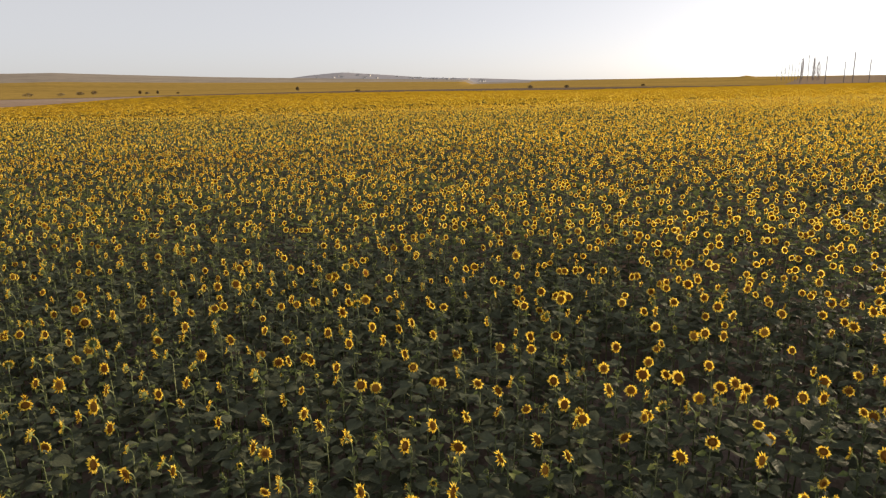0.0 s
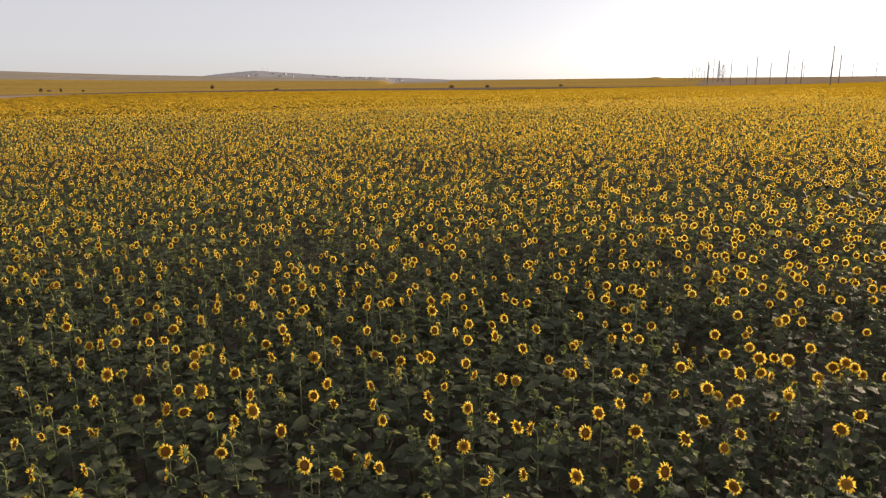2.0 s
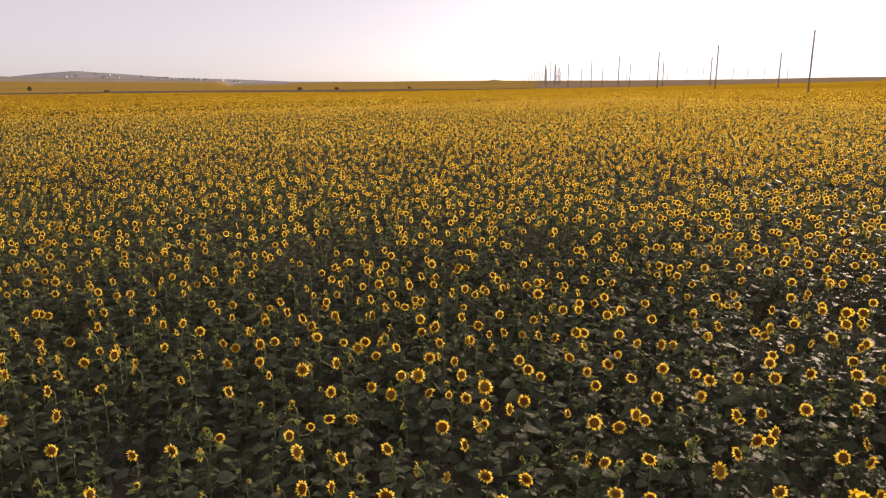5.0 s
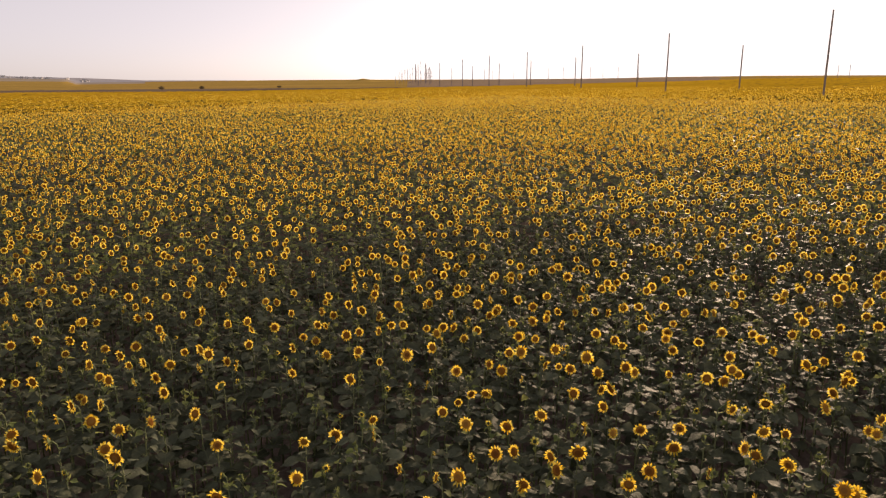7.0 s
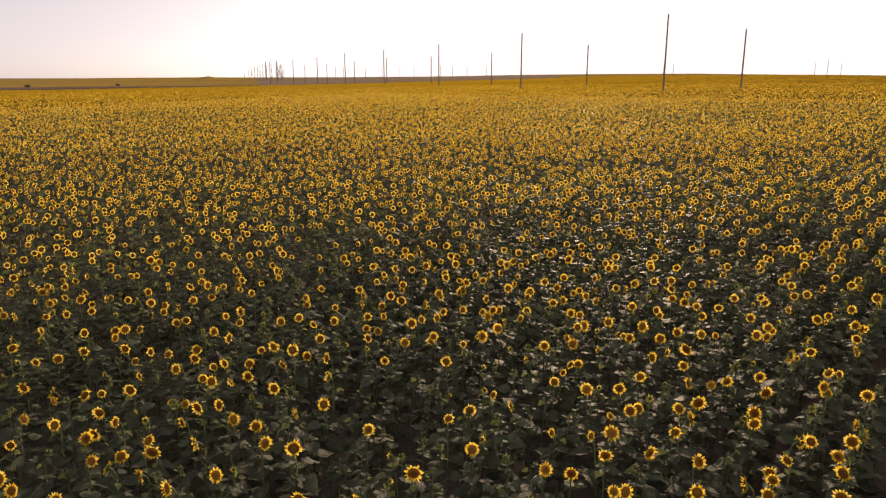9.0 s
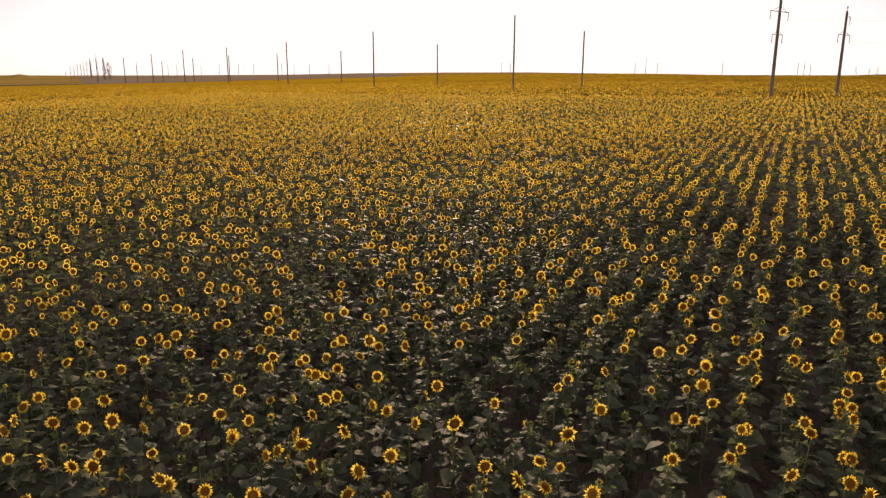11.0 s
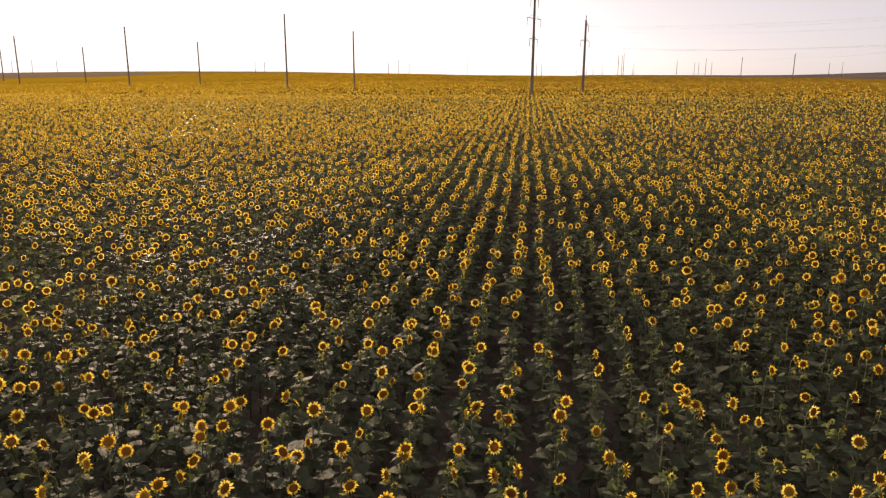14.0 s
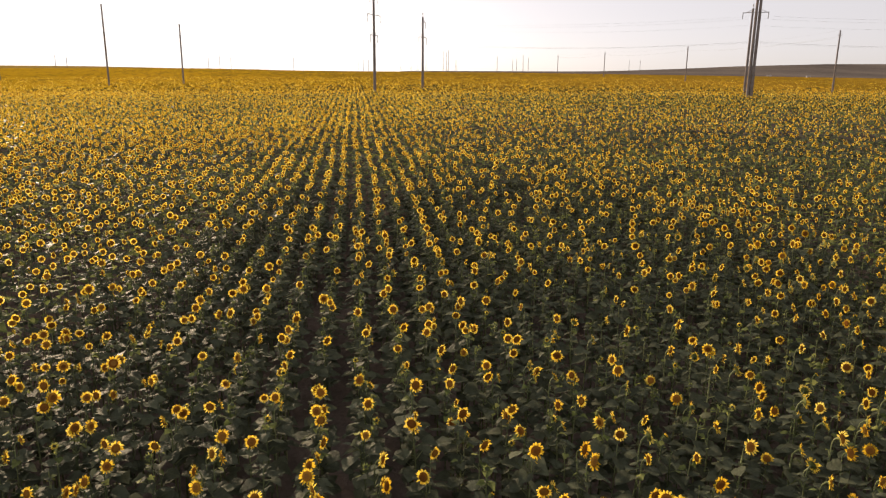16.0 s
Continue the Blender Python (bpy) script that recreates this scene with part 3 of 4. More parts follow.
def stand(name, p, state, detail, label, exact=None):
    """Many plants in one object."""
    rng = random.Random(20 + detail)
    n = len(p)
    x, y = p[:, 0], p[:, 1]
    z = land(x, y)
    tall = dice.normal(1.0, 0.07, n).clip(0.8, 1.2) * np.where(state == 2, 1.0, 0.94)
    lean = dice.normal(0, 0.03, (n, 2))
    exact = np.zeros(n, bool) if exact is None else exact
    tall[exact], lean[exact] = 1.0, 0.0
    bodies = [body_shape(rng, detail) for i in range((14, 10, 8, 8)[detail])]
    parts = [scatter(bodies, dice.integers(0, len(bodies), n), x, y, z, dice.uniform(0, math.tau, n), tall, lean)]
    top = STEM_TOP * tall
    tx, ty, tz = x + top * lean[:, 0], y + top * lean[:, 1], z + top
    for kind, maker, count in ((2, bloom_shape, (20, 12, 10, 10)[detail]), (1, bud_shape, 6)):
        s = np.nonzero(state == kind)[0]
        if len(s):
            heads = [maker(rng, detail) for i in range(count)]
            face = dice.normal(FACING, FACING_SPREAD, len(s)) - 90
            face = np.radians(np.where(exact[s], NOTED_FACING - 90, face))
            size = dice.normal((0.94, 0.9, 0.88, 0.88)[detail], 0.12, len(s)).clip(0.65, 1.25)
            parts.append(scatter(heads, dice.integers(0, count, len(s)), tx[s], ty[s], tz[s], face, np.where(exact[s], 1.0, size)))
    V, F, M, U, base = [], [], [], [], 0
    for v, f, m, u in parts:
        V.append(v), F.append(f + base), M.append(m), U.append(u)
        base += len(v)
    ob = new(name, mesh_from(name, np.concatenate(V), np.concatenate(F), SETS[False], np.concatenate(M), detail == 0, np.concatenate(U) if detail == 0 else None))
    return tagged(ob, label, "sunflowers", kind="stuff")


# blooming plants noted one by one in the plan
NOTED = np.array([(-1.6, 9.57), (0.23, 9.18), (-3.7, 10.7), (3.28, 11.97), (-7.31, 15.58), (0.11, 12.72), (6.8, 13.59), (-0.53, 7.6), (3.28, 8.3), (-3.1, 13.08),
                  (-7.18, 8.45), (-6.56, 8.5), (-1.42, 11.23), (1.21, 7.17), (-9.32, 14.76), (1.59, 8.77), (-9.7, 14.81), (-5.94, 17.02), (6.05, 12.58), (-13.61, 12.99),
                  (-14.2, 13.0), (-12.98, 10.22), (-10.16, 8.59), (-8.96, 7.35), (-9.6, 13.44), (-6.71, 6.51), (-3.46, 7.15), (-8.52, 11.06), (-16.27, 15.58), (-16.07, 12.39),
                  (-14.83, 8.34), (-12.16, 6.67), (-11.44, 5.98), (-15.02, 14.19), (-14.63, 10.93), (-4.74, 11.98), (-8.51, 12.25), (-4.85, 10.44), (-11.74, 14.08),
                  (-11.26, 12.04), (-5.13, 7.23), (-12.45, 9.09), (-10.96, 11.03), (-10.95, 15.15), (-2.17, 15.5), (-0.34, 11.78), (4.21, 12.94), (5.68, 14.69)])

POLE_FEET = np.array([(103.0, -30.4), (118.7, 37.2), (121.0, -35.0), (133.4, 29.2)])     # no crop flowers close to the poles
crop = plants(122.0, 0.32)
crop = crop[(patchy(crop[:, 0], crop[:, 1], 1.7, 8) > 0.08) & (dice.random(len(crop)) > 0.06)]     # gaps where nothing came up
state = grow(crop)
noted = np.zeros(len(crop), bool)
NOTED_FACING = 222.0
for q in NOTED:
    q = q - 0.10 * np.array((math.cos(radians(NOTED_FACING)), math.sin(radians(NOTED_FACING))))
    near = np.hypot(*(crop - q).T)
    near[noted] = 9.0
    best = near.argmin()
    state[(near < 0.5) & (state == 2)] = 1
    crop[best], state[best], noted[best] = q, 2, True
dist = np.hypot(*(crop - HUB).T)
plot_r = np.hypot(*(crop - PLOT).T)
plot_az = np.degrees(np.arctan2(crop[:, 1] - PLOT[1], crop[:, 0] - PLOT[0])) % 360
front = in_view(crop)
single = (plot_r < 13.0) & (plot_r > 9.9) & (plot_az > 172) & (plot_az < 300)
close = ((plot_r < PLOT_R) & (crop[:, 1] < 22.0) | (np.hypot(*(crop - np.array((5.5, 11.0))).T) < 6.0)) & ~single
middle = ~single & ~close & (front & (dist < 34) | ~front & (dist < 12))
wide = ~single & ~close & ~middle & (front & (dist < 52) | ~front & (dist < 30))
far = front & (dist >= 52)
far &= (state == 2) | (dice.random(len(crop)) < 0.28)
far &= np.hypot(*(crop[:, None] - POLE_FEET[None]).T).min(0) > 2.4
stand("sunflower_stand", crop[close], state[close], 0, "dense stand of flowering sunflowers in dark leafy rows", noted[close])
stand("sunflower_rows", crop[middle], state[middle], 1, "rows of sunflowers with yellow heads over dark leaves", noted[middle])
stand("distant_sunflowers", crop[wide], state[wide], 2, "distant rows of sunflowers with small yellow heads")
stand("distant_sunflowers", crop[far], state[far], 3, "far rows of sunflowers closing up to a yellow field")


def far_heads():
    """Heads of the field farther out, over the canopy."""
    n = 60000
    r = dice.uniform(260.0 ** -0.6, 116.0 ** -0.6, n) ** (-1 / 0.6)
    a = np.radians(dice.uniform(-40, 134, n))
    p = HUB + np.stack([r * np.cos(a), r * np.sin(a)], -1)
    row = np.round((p @ ROW_SIDE - ROW_START) / ROW_GAP) * ROW_GAP + ROW_START + dice.normal(0, 0.11, n)
    p = (p @ ROW_DIR)[:, None] * ROW_DIR + row[:, None] * ROW_SIDE
    keep = (r < far_edge(np.degrees(a)) - 4) & (dice.random(n) < (0.75 + 0.25 * patchy(p[:, 0], p[:, 1], 9.0, 5)) * richness(p))
    keep &= np.hypot(*(p[:, None] - POLE_FEET[None]).T).min(0) > 2.4
    p, r = p[keep], r[keep]
    rng = random.Random(5)
    shapes = []
    for i in range(12):
        s = Shape()
        m = face_frame(rng.uniform(-0.05, 0.5))
        head = Shape()
        k = 5 if i < 6 else 4
        head.add([(0, 0, 0.016)] + ring(k, 0.102, 0.0, rng.uniform(0, 2)), [(0, 1 + q, 1 + (q + 1) % k) for q in range(k)], M_PETAL)
        head.add(ring(4 if i < 6 else 3, 0.080, 0.022, rng.uniform(0, 2)), [(0, 1, 2, 3)] if i < 6 else [(0, 1, 2)], M_CORE)
        s.join(head, m)
        shapes.append(s)
    n = len(p)
    pick = dice.integers(0, 6, n) + np.where(r > 150, 6, 0)
    V, F, M, U = scatter(shapes, pick, p[:, 0], p[:, 1], land(p[:, 0], p[:, 1]) + dice.normal(1.56, 0.11, n), np.radians(dice.normal(FACING, FACING_SPREAD, n) - 90), dice.normal(0.98, 0.12, n))
    tagged(new("far_sunflower_heads", mesh_from("far_sunflower_heads", V, F, SETS[False], M)), "countless small yellow sunflower heads above the far crop", "sunflowers", kind="stuff")


far_heads()


def canopy_sheet():
    """The leafy top of the crop where single plants are no longer told apart."""
    bearings = np.radians(np.arange(-42, 137, 0.3))
    rings = np.geomspace(110, 700, 170)
    A, Rr = np.meshgrid(bearings, rings)
    X, Y = HUB[0] + Rr * np.cos(A), HUB[1] + Rr * np.sin(A)
    rough = np.random.default_rng(11).normal(0, 0.13, X.shape) * (1 - 0.6 * smooth(150, 260, Rr))
    Z = land(X, Y) + 1.12 + rough + 0.38 * smooth(150, 270, Rr)
    V = np.stack([X, Y, Z], -1).reshape(-1, 3)
    nr, nb = X.shape
    i, j = np.meshgrid(np.arange(nr - 1), np.arange(nb - 1), indexing="ij")
    F = np.stack([i * nb + j, i * nb + j + 1, (i + 1) * nb + j + 1, (i + 1) * nb + j], -1).reshape(-1, 4)
    az, r = np.degrees(A[:-1, :-1]).ravel(), Rr[:-1, :-1].ravel()
    keep = r < far_edge(az)
    F, r = F[keep], r[keep]
    az = az[keep]
    # past bearing 85 the darker colour only dims the side away from the sun
    thin = np.random.default_rng(13).random(len(F)) < np.interp(az, (-10, 2, 22, 45, 85, 110), (0.95, 0.85, 0.45, 0.0, 0.1, 0.5))
    kind = np.where(np.random.default_rng(14).random(len(F)) > 0.15 + 0.85 * smooth(105, 200, r), 0, np.where(thin, 2, 1))
    tagged(new("sunflower_canopy", mesh_from("sunflower_canopy", V, F, [leafy_mat, canopy_mat, sparse_dim_mat], kind)), "far sunflower crop closing into one ochre yellow canopy", "sunflowers", kind="stuff")
    bearings = np.radians(np.arange(133, 322, 1.0))
    rings = np.geomspace(29, 120, 40)
    A, Rr = np.meshgrid(bearings, rings)
    X, Y = HUB[0] + Rr * np.cos(A), HUB[1] + Rr * np.sin(A)
    Z = land(X, Y) + 1.25 + np.random.default_rng(12).normal(0, 0.13, X.shape)
    nr, nb = X.shape
    i, j = np.meshgrid(np.arange(nr - 1), np.arange(nb - 1), indexing="ij")
    F = np.stack([i * nb + j, i * nb + j + 1, (i + 1) * nb + j + 1, (i + 1) * nb + j], -1).reshape(-1, 4)
    tagged(new("sunflower_canopy", mesh_from("sunflower_canopy", np.stack([X, Y, Z], -1).reshape(-1, 3), F, [canopy_mat])), "sunflower crop stretching away in a closed canopy", "sunflowers", kind="stuff")


canopy_sheet()


# ---------------------------------------------------------------- power lines
def pole(x, y, height, arms, base_r=0.30, top_r=0.17, twin=0.0, label="", pin=False):
    """A tapered concrete pole; arms: (height, left reach, right reach, insulator length) across the line."""
    root = new("power_pole")
    z = float(land(np.array([x]), np.array([y]))[0])
    root.matrix_world = pose(x, y, z - 0.05, 0, 0, 0)
    for off in ((-twin / 2, twin / 2) if twin else (0.0,)):
        bm = bmesh.new()
        tube(bm, [(off, 0, 0), (off, 0, height * 0.5), (off, 0, height - 0.12), (off, 0, height)], [base_r, (base_r + top_r) / 2, top_r, top_r * 0.8], 12)
        part("shaft", bm, concrete, root)
    if pin:
        bm = bmesh.new()
        tube(bm, [(0, 0, height - 0.05), (0, 0, height + 0.35), (0, 0, height + 0.38), (0, 0, height + 0.55), (0, 0, height + 0.6), (0, 0, height + 0.85)], [0.04, 0.04, 0.13, 0.10, 0.16, 0.06], 8)
        part("pin_insulator", bm, white_wall, root, "pale porcelain pin insulator")
    for level, left, right, drop in arms:
        bm = bmesh.new()
        box(bm, -left, -0.055, level - 0.055, right, 0.055, level + 0.055)
        for reach, sign in ((left, -1), (right, 1)):
            if reach > 0.5:
                tube(bm, [(sign * reach * 0.75, 0, level + 0.05), (sign * 0.1, 0, level + 0.55 + 0.1 * reach)], [0.035, 0.035], 6)
        arm = part("crossarm", bm, steel, root, "dull steel crossarm")
        for reach, sign in ((left, -1), (right, 1)):
            if reach > 0.5:
                bm = bmesh.new()
                n = 7
                pts, rad = [], []
                for i in range(n):
                    d = drop * i / (n - 1)
                    pts += [(sign * (reach - 0.08), 0, level - 0.07 - d), (sign * (reach - 0.08), 0, level - 0.07 - d - drop * 0.06)]
                    rad += [0.035, 0.075]
                tube(bm, pts, rad, 8)
                part("insulator", bm, glass_mat, arm, "glazed insulator string")
    return tagged(root, label or "tall tapered concrete power pole standing among sunflowers", "power pole", "power poles")


STEP = np.array((14.0, 62.0))
# along each line: x, y and height of its poles
line_one = [(102.9, -30.0, 21.0), (118.7, 37.2, 21.0), (134.7, 101.0, 19.0), (144.1, 156.6, 17.5), (158.2, 212.5, 16.4), (165.5, 257.9, 15.7), (173.7, 301.5, 15.6), (177.5, 334.0, 14.6), (182.0, 368.0, 13.6), (190, 412, 13.5)]
line_two = [(121.0, -35.0, 17.0), (133.4, 29.2, 16.2), (154.9, 92.5, 15.8), (168.3, 151.1, 14.2), (178.3, 205.2, 13.4), (186.0, 251.3, 13.4), (192.0, 293.0, 13.2), (199.5, 333.0, 12.6), (203.0, 367.0, 11.6), (214, 412, 11.5)]
ACROSS = math.degrees(math.atan2(-STEP[0], STEP[1]))
for n, (x, y, h) in enumerate(line_one):
    if n == 0:
        p = pole(x, y, h, [(15.1, 1.7, 2.4, 0.9), (19.2, 1.7, 1.7, 0.9)], 0.28, 0.2, 0.55, "twin concrete anchor pole with braced steel crossarms")
    elif n == 1:
        p = pole(x, y, h, [(11.9, 1.9, 1.9, 1.3), (15.7, 3.3, 3.3, 1.3), (19.2, 1.9, 1.9, 1.3)], 0.31, 0.2, 0, "concrete power pole with three steel crossarms and insulators")
    else:
        p = pole(x, y, h, [], 0.23, 0.16)
    p.rotation_euler[2] = radians(ACROSS + (78 if n == 0 else 0))
for n, (x, y, h) in enumerate(line_two):
    if n == 0:
        p = pole(x, y, h, [(h - 0.5, 0.45, 0.45, 0.0)], 0.27, 0.18, 0, "concrete power pole with a short steel bracket on top", True)
    elif n == 1:
        p = pole(x, y, h, [(h - 4.2, 2.6, 2.6, 1.3), (h - 1.0, 0.0, 1.8, 1.3)], 0.30, 0.2, 0, "concrete power pole with two steel crossarms and insulators", True)
    else:
        p = pole(x, y, h, [], 0.22, 0.16)
    p.rotation_euler[2] = radians(ACROSS)
line_one = [np.array(p[:2]) for p in line_one]
line_two = [np.array(p[:2]) for p in line_two]


def wire(a, b, sag):
    cu = bpy.data.curves.new("power_wire", "CURVE")
    cu.dimensions, cu.bevel_depth, cu.bevel_resolution = "3D", 0.007, 1
    sp = cu.splines.new("POLY")
    n = 16
    sp.points.add(n)
    for i in range(n + 1):
        t = i / n
        p = Vector(a).lerp(Vector(b), t)
        sp.points[i].co = (p.x, p.y, p.z - 4 * sag * t * (1 - t), 1)
    cu.materials.append(steel)
    ob = new("power_wire", cu)
    tagged(ob, "thin sagging grey power wire between poles", "power wire", "power wires")


side = np.array((STEP[1], -STEP[0])) / np.hypot(*STEP)


def ground_at(p):
    return float(land(np.array([p[0]]), np.array([p[1]]))[0])


for poles, hooks in ((line_one, ((3.2, 14.3), (-3.2, 14.3), (1.8, 10.5))), (line_two, ((2.5, 10.8), (-2.5, 10.8), (1.7, 14.0)))):
    for a, b in zip(poles[:1], poles[1:2]):
        for off, h in hooks:
            pa, pb = a + side * off, b + side * off
            wire((*pa, ground_at(a) + h), (*pb, ground_at(b) + h), 1.1)
    a = poles[0]
    b = a - STEP
    for off, h in hooks:
        pa, pb = a + side * off, b + side * off
        wire((*pa, ground_at(a) + h), (*pb, ground_at(a) + h), 1.1)

# a lighter line that crosses the field
cross_line = [(129.1, -55.0, 13.4), (208.1, -45.0, 12.1), (287.2, -30.8, 11.6), (366.0, -17.5, 11.4)]
for x, y, h in cross_line:
    p = pole(x, y, h, [(h - 0.9, 0.48, 0.48, 0.0)], 0.19, 0.13, 0, "slender concrete pole of a lighter power line")
    p.rotation_euler[2] = radians(98)
for (x0, y0, h0), (x1, y1, h1) in zip(cross_line, cross_line[1:]):
    for drop, off in ((0.0, 0.0), (1.3, -0.55), (1.3, 0.55)):
        wire((x0, y0 + off, ground_at((x0, y0)) + h0 - drop), (x1, y1 + off, ground_at((x1, y1)) + h1 - drop), 0.8)

# poles of other lines, farther off
EYE = np.array((-24.9, 12.3))
for az, d, h in ((0.3, 700, 16), (4.1, 600, 19), (4.25, 640, 18.5), (4.5, 615, 18.5), (-2.1, 760, 16), (-1.7, 720, 18), (-1.2, 780, 15),
                 (-0.9, 800, 15), (57.5, 850, 13), (56.9, 860, 13), (55.2, 850, 12), (53.9, 850, 14), (52.5, 840, 14), (51.4, 850, 14), (49.3, 820, 14), (48.4, 850, 13), (47.2, 800, 13), (45.7, 800, 13),
                 (20.6, 760, 12), (21.4, 740, 15), (22.2, 760, 12), (16.0, 720, 14), (31.6, 760, 12), (32.3, 760, 12), (10.3, 740, 13), (10.7, 760, 14), (11.1, 760, 13), (-10.5, 900, 17), (-9.7, 900, 17)):
    x, y = EYE + d * np.array((math.cos(radians(az)), math.sin(radians(az))))
    p = pole(float(x), float(y), h, [], 0.25, 0.18, 0, "distant concrete power pole beyond the sunflower field")


def lattice_pylon(x, y, h):
    """A far steel lattice tower: four legs, braces and three arms."""
    root = new("lattice_pylon")
    root.matrix_world = pose(x, y, ground_at((x, y)) - 0.1, 0, 0, 20)
    foot = h * 0.11
    for sx, sy in ((-1, -1), (1, -1), (1, 1), (-1, 1)):
        bm = bmesh.new()
        tube(bm, [(sx * foot, sy * foot, 0), (sx * foot * 0.35, sy * foot * 0.35, h * 0.6), (0, 0, h)], [0.07, 0.055, 0.04], 5)
        part("leg", bm, steel, root)
    bm = bmesh.new()
    for i in range(6):
        z0, z1 = h * 0.1 * i, h * 0.1 * (i + 1)
        a, b = foot * (1 - 0.65 * i / 6), foot * (1 - 0.65 * (i + 1) / 6)
        for k in (-1, 1):
            tube(bm, [(-a, k * a, z0), (b, k * b, z1)], [0.06, 0.06], 4)
            tube(bm, [(k * a, a, z0), (k * b, -b, z1)], [0.06, 0.06], 4)
    part("bracing", bm, steel, root)
    for z, reach in ((0.66, 3.4), (0.78, 4.6), (0.90, 3.0)):
        bm = bmesh.new()
        tube(bm, [(-reach, 0, h * z), (0, 0, h * z + 0.5), (reach, 0, h * z)], [0.06, 0.14, 0.06], 5)
        part("crossarm", bm, steel, root)
    return tagged(root, "far grey steel lattice pylon on the horizon", "pylon", "far pylons")


for az, d, h in ((7.8, 1250, 13), (7.0, 1220, 13), (6.5, 1150, 14), (5.8, 1050, 18), (3.5, 1000, 18)):
    x, y = EYE + d * np.array((math.cos(radians(az)), math.sin(radians(az))))
    lattice_pylon(float(x), float(y), h)
for az in (98.65, 98.3):
    x, y = 0.6 + 2990 * math.cos(radians(az)), 0.4 + 2990 * math.sin(radians(az))
    root = new("radio_mast")
    root.matrix_world = pose(x, y, ground_at((x, y)) - 0.2)
    bm = bmesh.new()
    tube(bm, [(0, 0, 0), (0, 0, 8), (0, 0, 14)], [0.5, 0.35, 0.2], 6)
    part("shaft", bm, steel, root)
    bm = bmesh.new()
    box(bm, -0.8, -0.3, 11, 0.8, 0.3, 12)
    part("antenna", bm, steel, root)
    tagged(root, "thin grey radio mast on the far hilltop", "radio mast", "masts on the hill")


# ---------------------------------------------------------------- trees, bushes and houses in the distance
def tree(x, y, height, spread, slim=False, label="", trunk_share=0.3, leaves=260):
    rng = random.Random(int(x * 7 + y * 13))
    root = new("tree" if height > 3.5 else "bush")
    root.matrix_world = pose(x, y, ground_at((x, y)) - 0.05)
    bm = bmesh.new()
    tube(bm, [(0, 0, 0), (0.02 * height, 0, height * 0.45), (0, 0.01 * height, height * 0.92)], [0.035 * height ** 0.8 * (0.32 if slim else 1), 0.02 * height ** 0.8 * (0.32 if slim else 1), 0.01], 7)
    for i in range(9):
        a, z = rng.uniform(0, math.tau), height * rng.uniform(trunk_share, 0.8)
        reach = spread * rng.uniform(0.5, 0.95)
        rise = reach * (2.2 if slim else 0.6)
        tube(bm, [(0, 0, z), (math.cos(a) * reach * 0.5, math.sin(a) * reach * 0.5, z + rise * 0.6), (math.cos(a) * reach, math.sin(a) * reach, z + rise)], [(0.005 if slim else 0.012) * height ** 0.8, (0.004 if slim else 0.008) * height ** 0.8, 0.006], 5)
    part("trunk", bm, bark, root)
    bm = bmesh.new()
    for i in range(leaves):
        t = rng.random()
        z = height * (trunk_share + (1.02 - trunk_share) * t)
        w = spread * (math.sin(math.pi * min(1, 0.12 + 0.88 * t)) ** 0.6) * math.sqrt(rng.random())
        a = rng.uniform(0, math.tau)
        c = Vector((math.cos(a) * w, math.sin(a) * w, z))
        if slim:                            # upright bare twigs
            u = Vector((rng.gauss(0, 0.10), rng.gauss(0, 0.10), 1)) * height * rng.uniform(0.04, 0.09)
            v = Vector((-math.sin(a), math.cos(a), 0)) * 0.065
            bm.faces.new([bm.verts.new(c + q) for q in (-u, v, u, -v)])
            continue
        k = height * rng.uniform(0.03, 0.07) + 0.1
        u = Vector((rng.gauss(0, 1), rng.gauss(0, 1), rng.gauss(0, 1))).normalized() * k
        v = Vector((rng.gauss(0, 1), rng.gauss(0, 1), rng.gauss(0, 1))).normalized() * k
        q = [bm.verts.new(c + u), bm.verts.new(c + v), bm.verts.new(c - u), bm.verts.new(c - v * 0.8)]
        bm.faces.new(q)
    part("crown", bm, bark if slim else tree_leaf, root)
    return tagged(root, label or "small dark tree standing alone in the far crop", "tree" if height > 3.5 else "bush")


def at_bearing(az, d, x0=0.6, y0=0.4):
    return x0 + d * math.cos(radians(az)), y0 + d * math.sin(radians(az))


for az, d, h, s in ((102.6, 700, 5.2, 2.4), (113.9, 760, 4.8, 2.2), (112.7, 740, 4.6, 1.4), (113.4, 760, 3.2, 3.0), (121.0, 780, 4.5, 7), (119.0, 800, 3.4, 5), (117.8, 800, 4.2, 6), (116.9, 800, 5.0, 4), (111.3, 760, 2.2, 2.0),
                    (84.5, 480, 2.6, 2.6), (81.7, 470, 2.4, 2.2), (98.0, 560, 2.2, 3.0), (76.0, 480, 1.8, 2.0)):
    tree(*at_bearing(az, d), h * 0.85, s * 0.75, label="" if h * 0.85 > 3.5 else "low dark bush at the edge of a field", leaves=420)
for az, d, h, w, n in ((65.2, 560, 15, 0.9, 60), (64.5, 520, 14.5, 1.2, 70), (64.2, 520, 12, 2.6, 60), (64.85, 540, 17, 0.7, 14), (66.8, 560, 7, 0.6, 8), (66.5, 560, 10, 0.7, 12), (66.3, 555, 11, 0.7, 12),
                       (66.05, 560, 11.5, 0.7, 12), (65.85, 556, 12, 0.7, 12), (65.65, 560, 12, 0.7, 12), (65.45, 556, 12.5, 0.7, 14)):
    tree(*at_bearing(az, d), h, w, True, "slim bare poplar in a far row of trees", 0.12, n * 5)


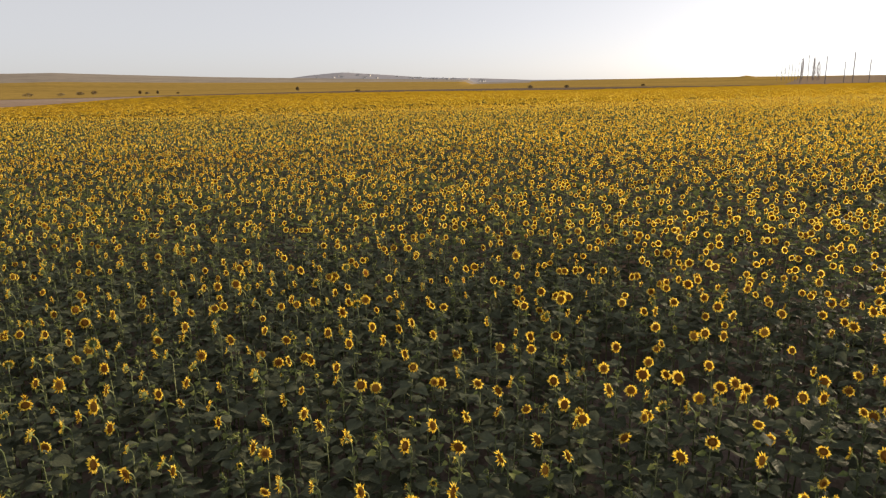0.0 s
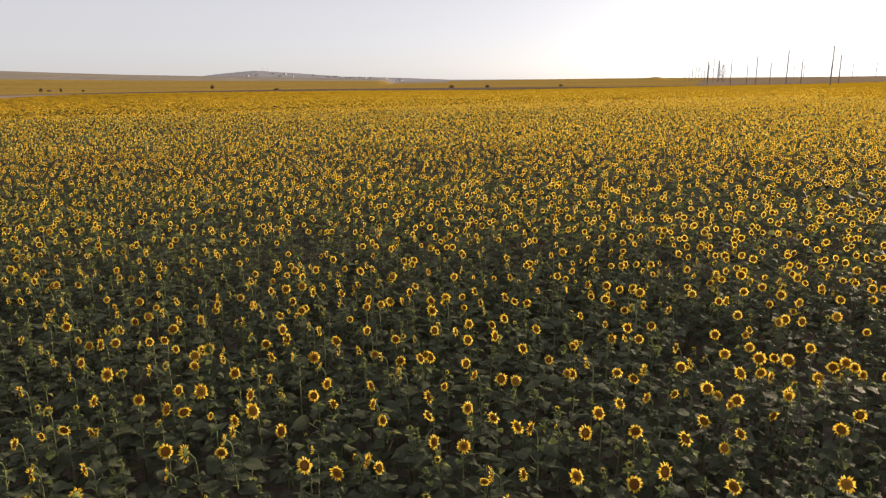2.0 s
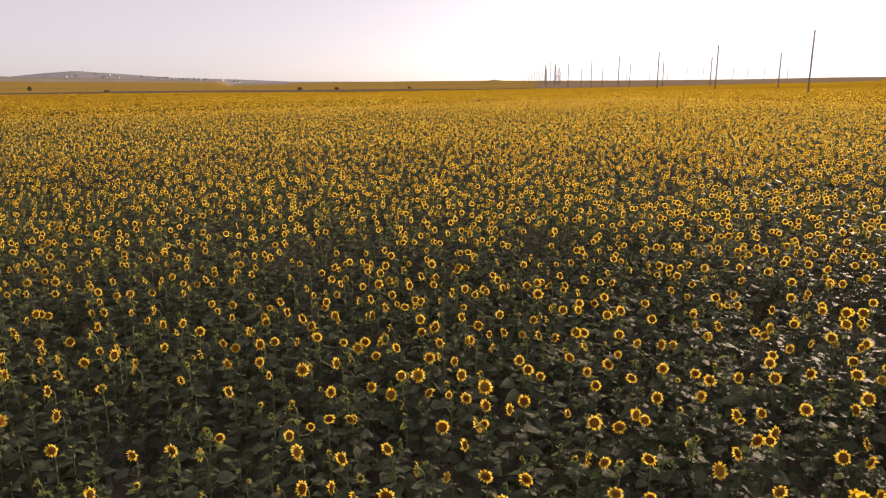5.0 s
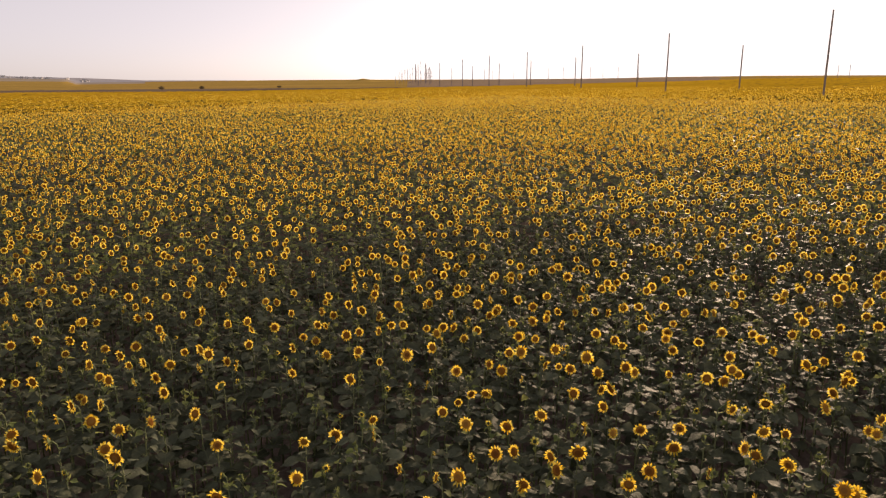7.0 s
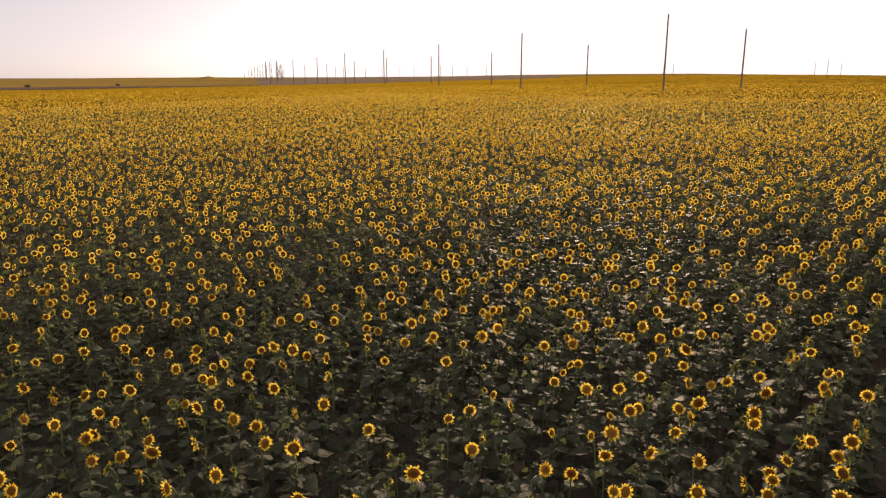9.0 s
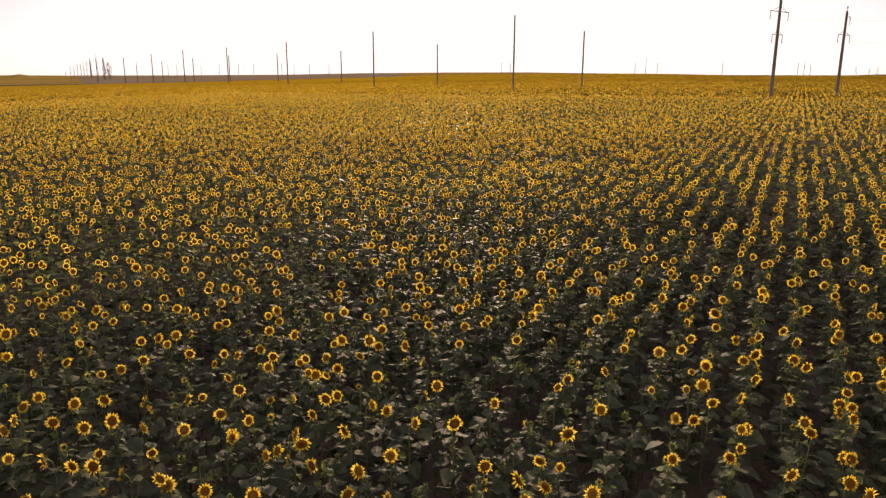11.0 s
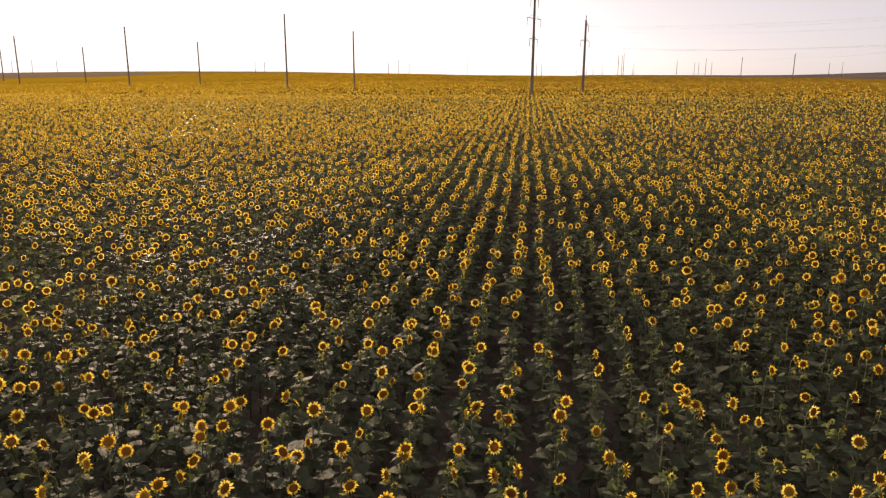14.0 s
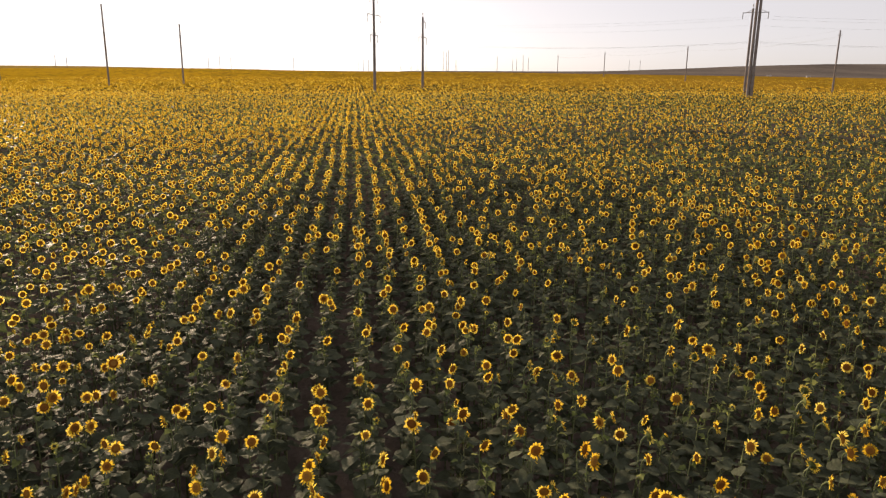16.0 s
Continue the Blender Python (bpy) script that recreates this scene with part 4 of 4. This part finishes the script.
def house(x, y, w, d, h, turn):
    root = new("house")
    root.matrix_world = pose(x, y, ground_at((x, y)) - 0.3, 0, 0, turn)
    bm = bmesh.new()
    box(bm, -w / 2, -d / 2, 0, w / 2, d / 2, h)
    part("wall", bm, white_wall, root)
    bm = bmesh.new()
    v = [bm.verts.new(p) for p in ((-w / 2 - .4, -d / 2 - .4, h), (w / 2 + .4, -d / 2 - .4, h), (w / 2 + .4, d / 2 + .4, h), (-w / 2 - .4, d / 2 + .4, h), (-w / 2 - .4, 0, h + d * .3), (w / 2 + .4, 0, h + d * .3))]
    for f in ((0, 1, 5, 4), (2, 3, 4, 5), (0, 4, 3), (1, 2, 5), (3, 2, 1, 0)):
        bm.faces.new([v[i] for i in f])
    part("roof", bm, grey_roof, root)
    return tagged(root, "far white house with a grey pitched roof", "house", "houses of the far town")


rng = random.Random(9)
for i in range(34):
    az = 101.5 - 14.5 * rng.random() ** 0.8
    x, y = at_bearing(az, rng.uniform(2450, 2720))
    house(x, y, rng.uniform(5, 11), rng.uniform(5, 8), rng.uniform(2.5, 4.5), rng.uniform(0, 180))
for az, d, w in ((-19.5, 800, 3.4), (-22.0, 800, 3.0)):
    x, y = EYE + d * np.array((math.cos(radians(az)), math.sin(radians(az))))
    house(float(x), float(y), w, 3.2, 1.6, 80)


# ---------------------------------------------------------------- sunflowers one by one, along the near edge of the plot
def single_mesh(name, shape):
    V, F, M, U = shape.arrays()
    used = sorted(set(M.tolist()))
    return mesh_from(name, V, F, [SETS[True][u] for u in used], [used.index(m) for m in M], True, U if M_LEAF in used else None)


def sunflower(seed, kind):
    """One plant with its parts; its head looks along +y."""
    rng = random.Random(seed)
    root = new("sunflower")
    s = stem_shape(rng, 0)
    st = new("stem", single_mesh("stem", s))
    st.parent = root
    for z, turn, size in leaf_plan(rng, 13, 0.5, STEM_TOP - 0.05):
        lf = new("leaf", single_mesh("leaf", leaf_shape(rng, size, 0)))
        lf.parent = root
        lf.matrix_basis = pose(0, 0, z) @ Matrix.Rotation(turn, 4, "Z")
    if kind == 2:
        m = face_frame(rng.uniform(-0.05, 0.5))
        neck = neck_shape()
        neck.join(calyx_shape(rng, 0), m)
        head = new("flower_head", single_mesh("flower_head", neck))
        head.parent = root
        head.matrix_basis = pose(0, 0, STEM_TOP)
        for name, shape, label in (("disc", disc_shape(rng, 0), "brown seed disc"), ("petals", petals_shape(rng, 0), "bright yellow petals")):
            ob = tagged(new(name, single_mesh(name, shape)), label)
            ob.parent = head
            ob.matrix_basis = m
        tagged(root, "blooming sunflower with brown disc and yellow petals", "sunflower", "sunflowers along the near rows")
    elif kind == 1:
        head = tagged(new("flower_bud", single_mesh("flower_bud", bud_shape(rng, 0))), "closed green bud")
        head.parent = root
        head.matrix_basis = pose(0, 0, STEM_TOP)
        tagged(root, "sunflower with a closed green bud above dark leaves", "sunflower", "sunflowers along the near rows")
    else:
        tagged(root, "leafy green sunflower plant without a flower head", "sunflower", "sunflowers along the near rows")
    return root


masters = {k: [sunflower(100 * k + i, k) for i in range(c)] for k, c in ((2, 12), (1, 6), (0, 6))}
fresh = {k: set(range(len(v))) for k, v in masters.items()}
chosen = np.nonzero(single)[0]
order = np.concatenate([chosen[noted[chosen]], dice.permutation(chosen[~noted[chosen]])])[:300]
leftover = np.setdiff1d(chosen, order)
for c in order:
    k = int(state[c])
    i = int(dice.integers(0, len(masters[k])))
    face = dice.normal(FACING, FACING_SPREAD) - 90 if k else dice.uniform(0, 360)
    size = float(np.clip(dice.normal(1.0, 0.07), 0.8, 1.2)) * (1.0 if k == 2 else 0.94)
    x, y = (float(v) for v in crop[c])
    tip = dice.normal(0, 2, 2)
    if noted[c]:
        face, size, tip = NOTED_FACING - 90, 1.0, np.zeros(2)
    m = pose(x, y, ground_at((x, y)), float(tip[0]), float(tip[1]), float(face))
    if i in fresh[k]:
        fresh[k].discard(i)
        masters[k][i].matrix_basis = m
        masters[k][i].scale = (size,) * 3
    else:
        ob = copy_thing(masters[k][i], m)
        ob.scale = (size,) * 3
for k, left in fresh.items():
    for i in left:
        for o in (*masters[k][i].children_recursive, masters[k][i]):
            bpy.data.objects.remove(o)
if len(leftover):
    stand("sunflower_stand", crop[leftover], state[leftover], 0, "flowering sunflowers between the near rows")
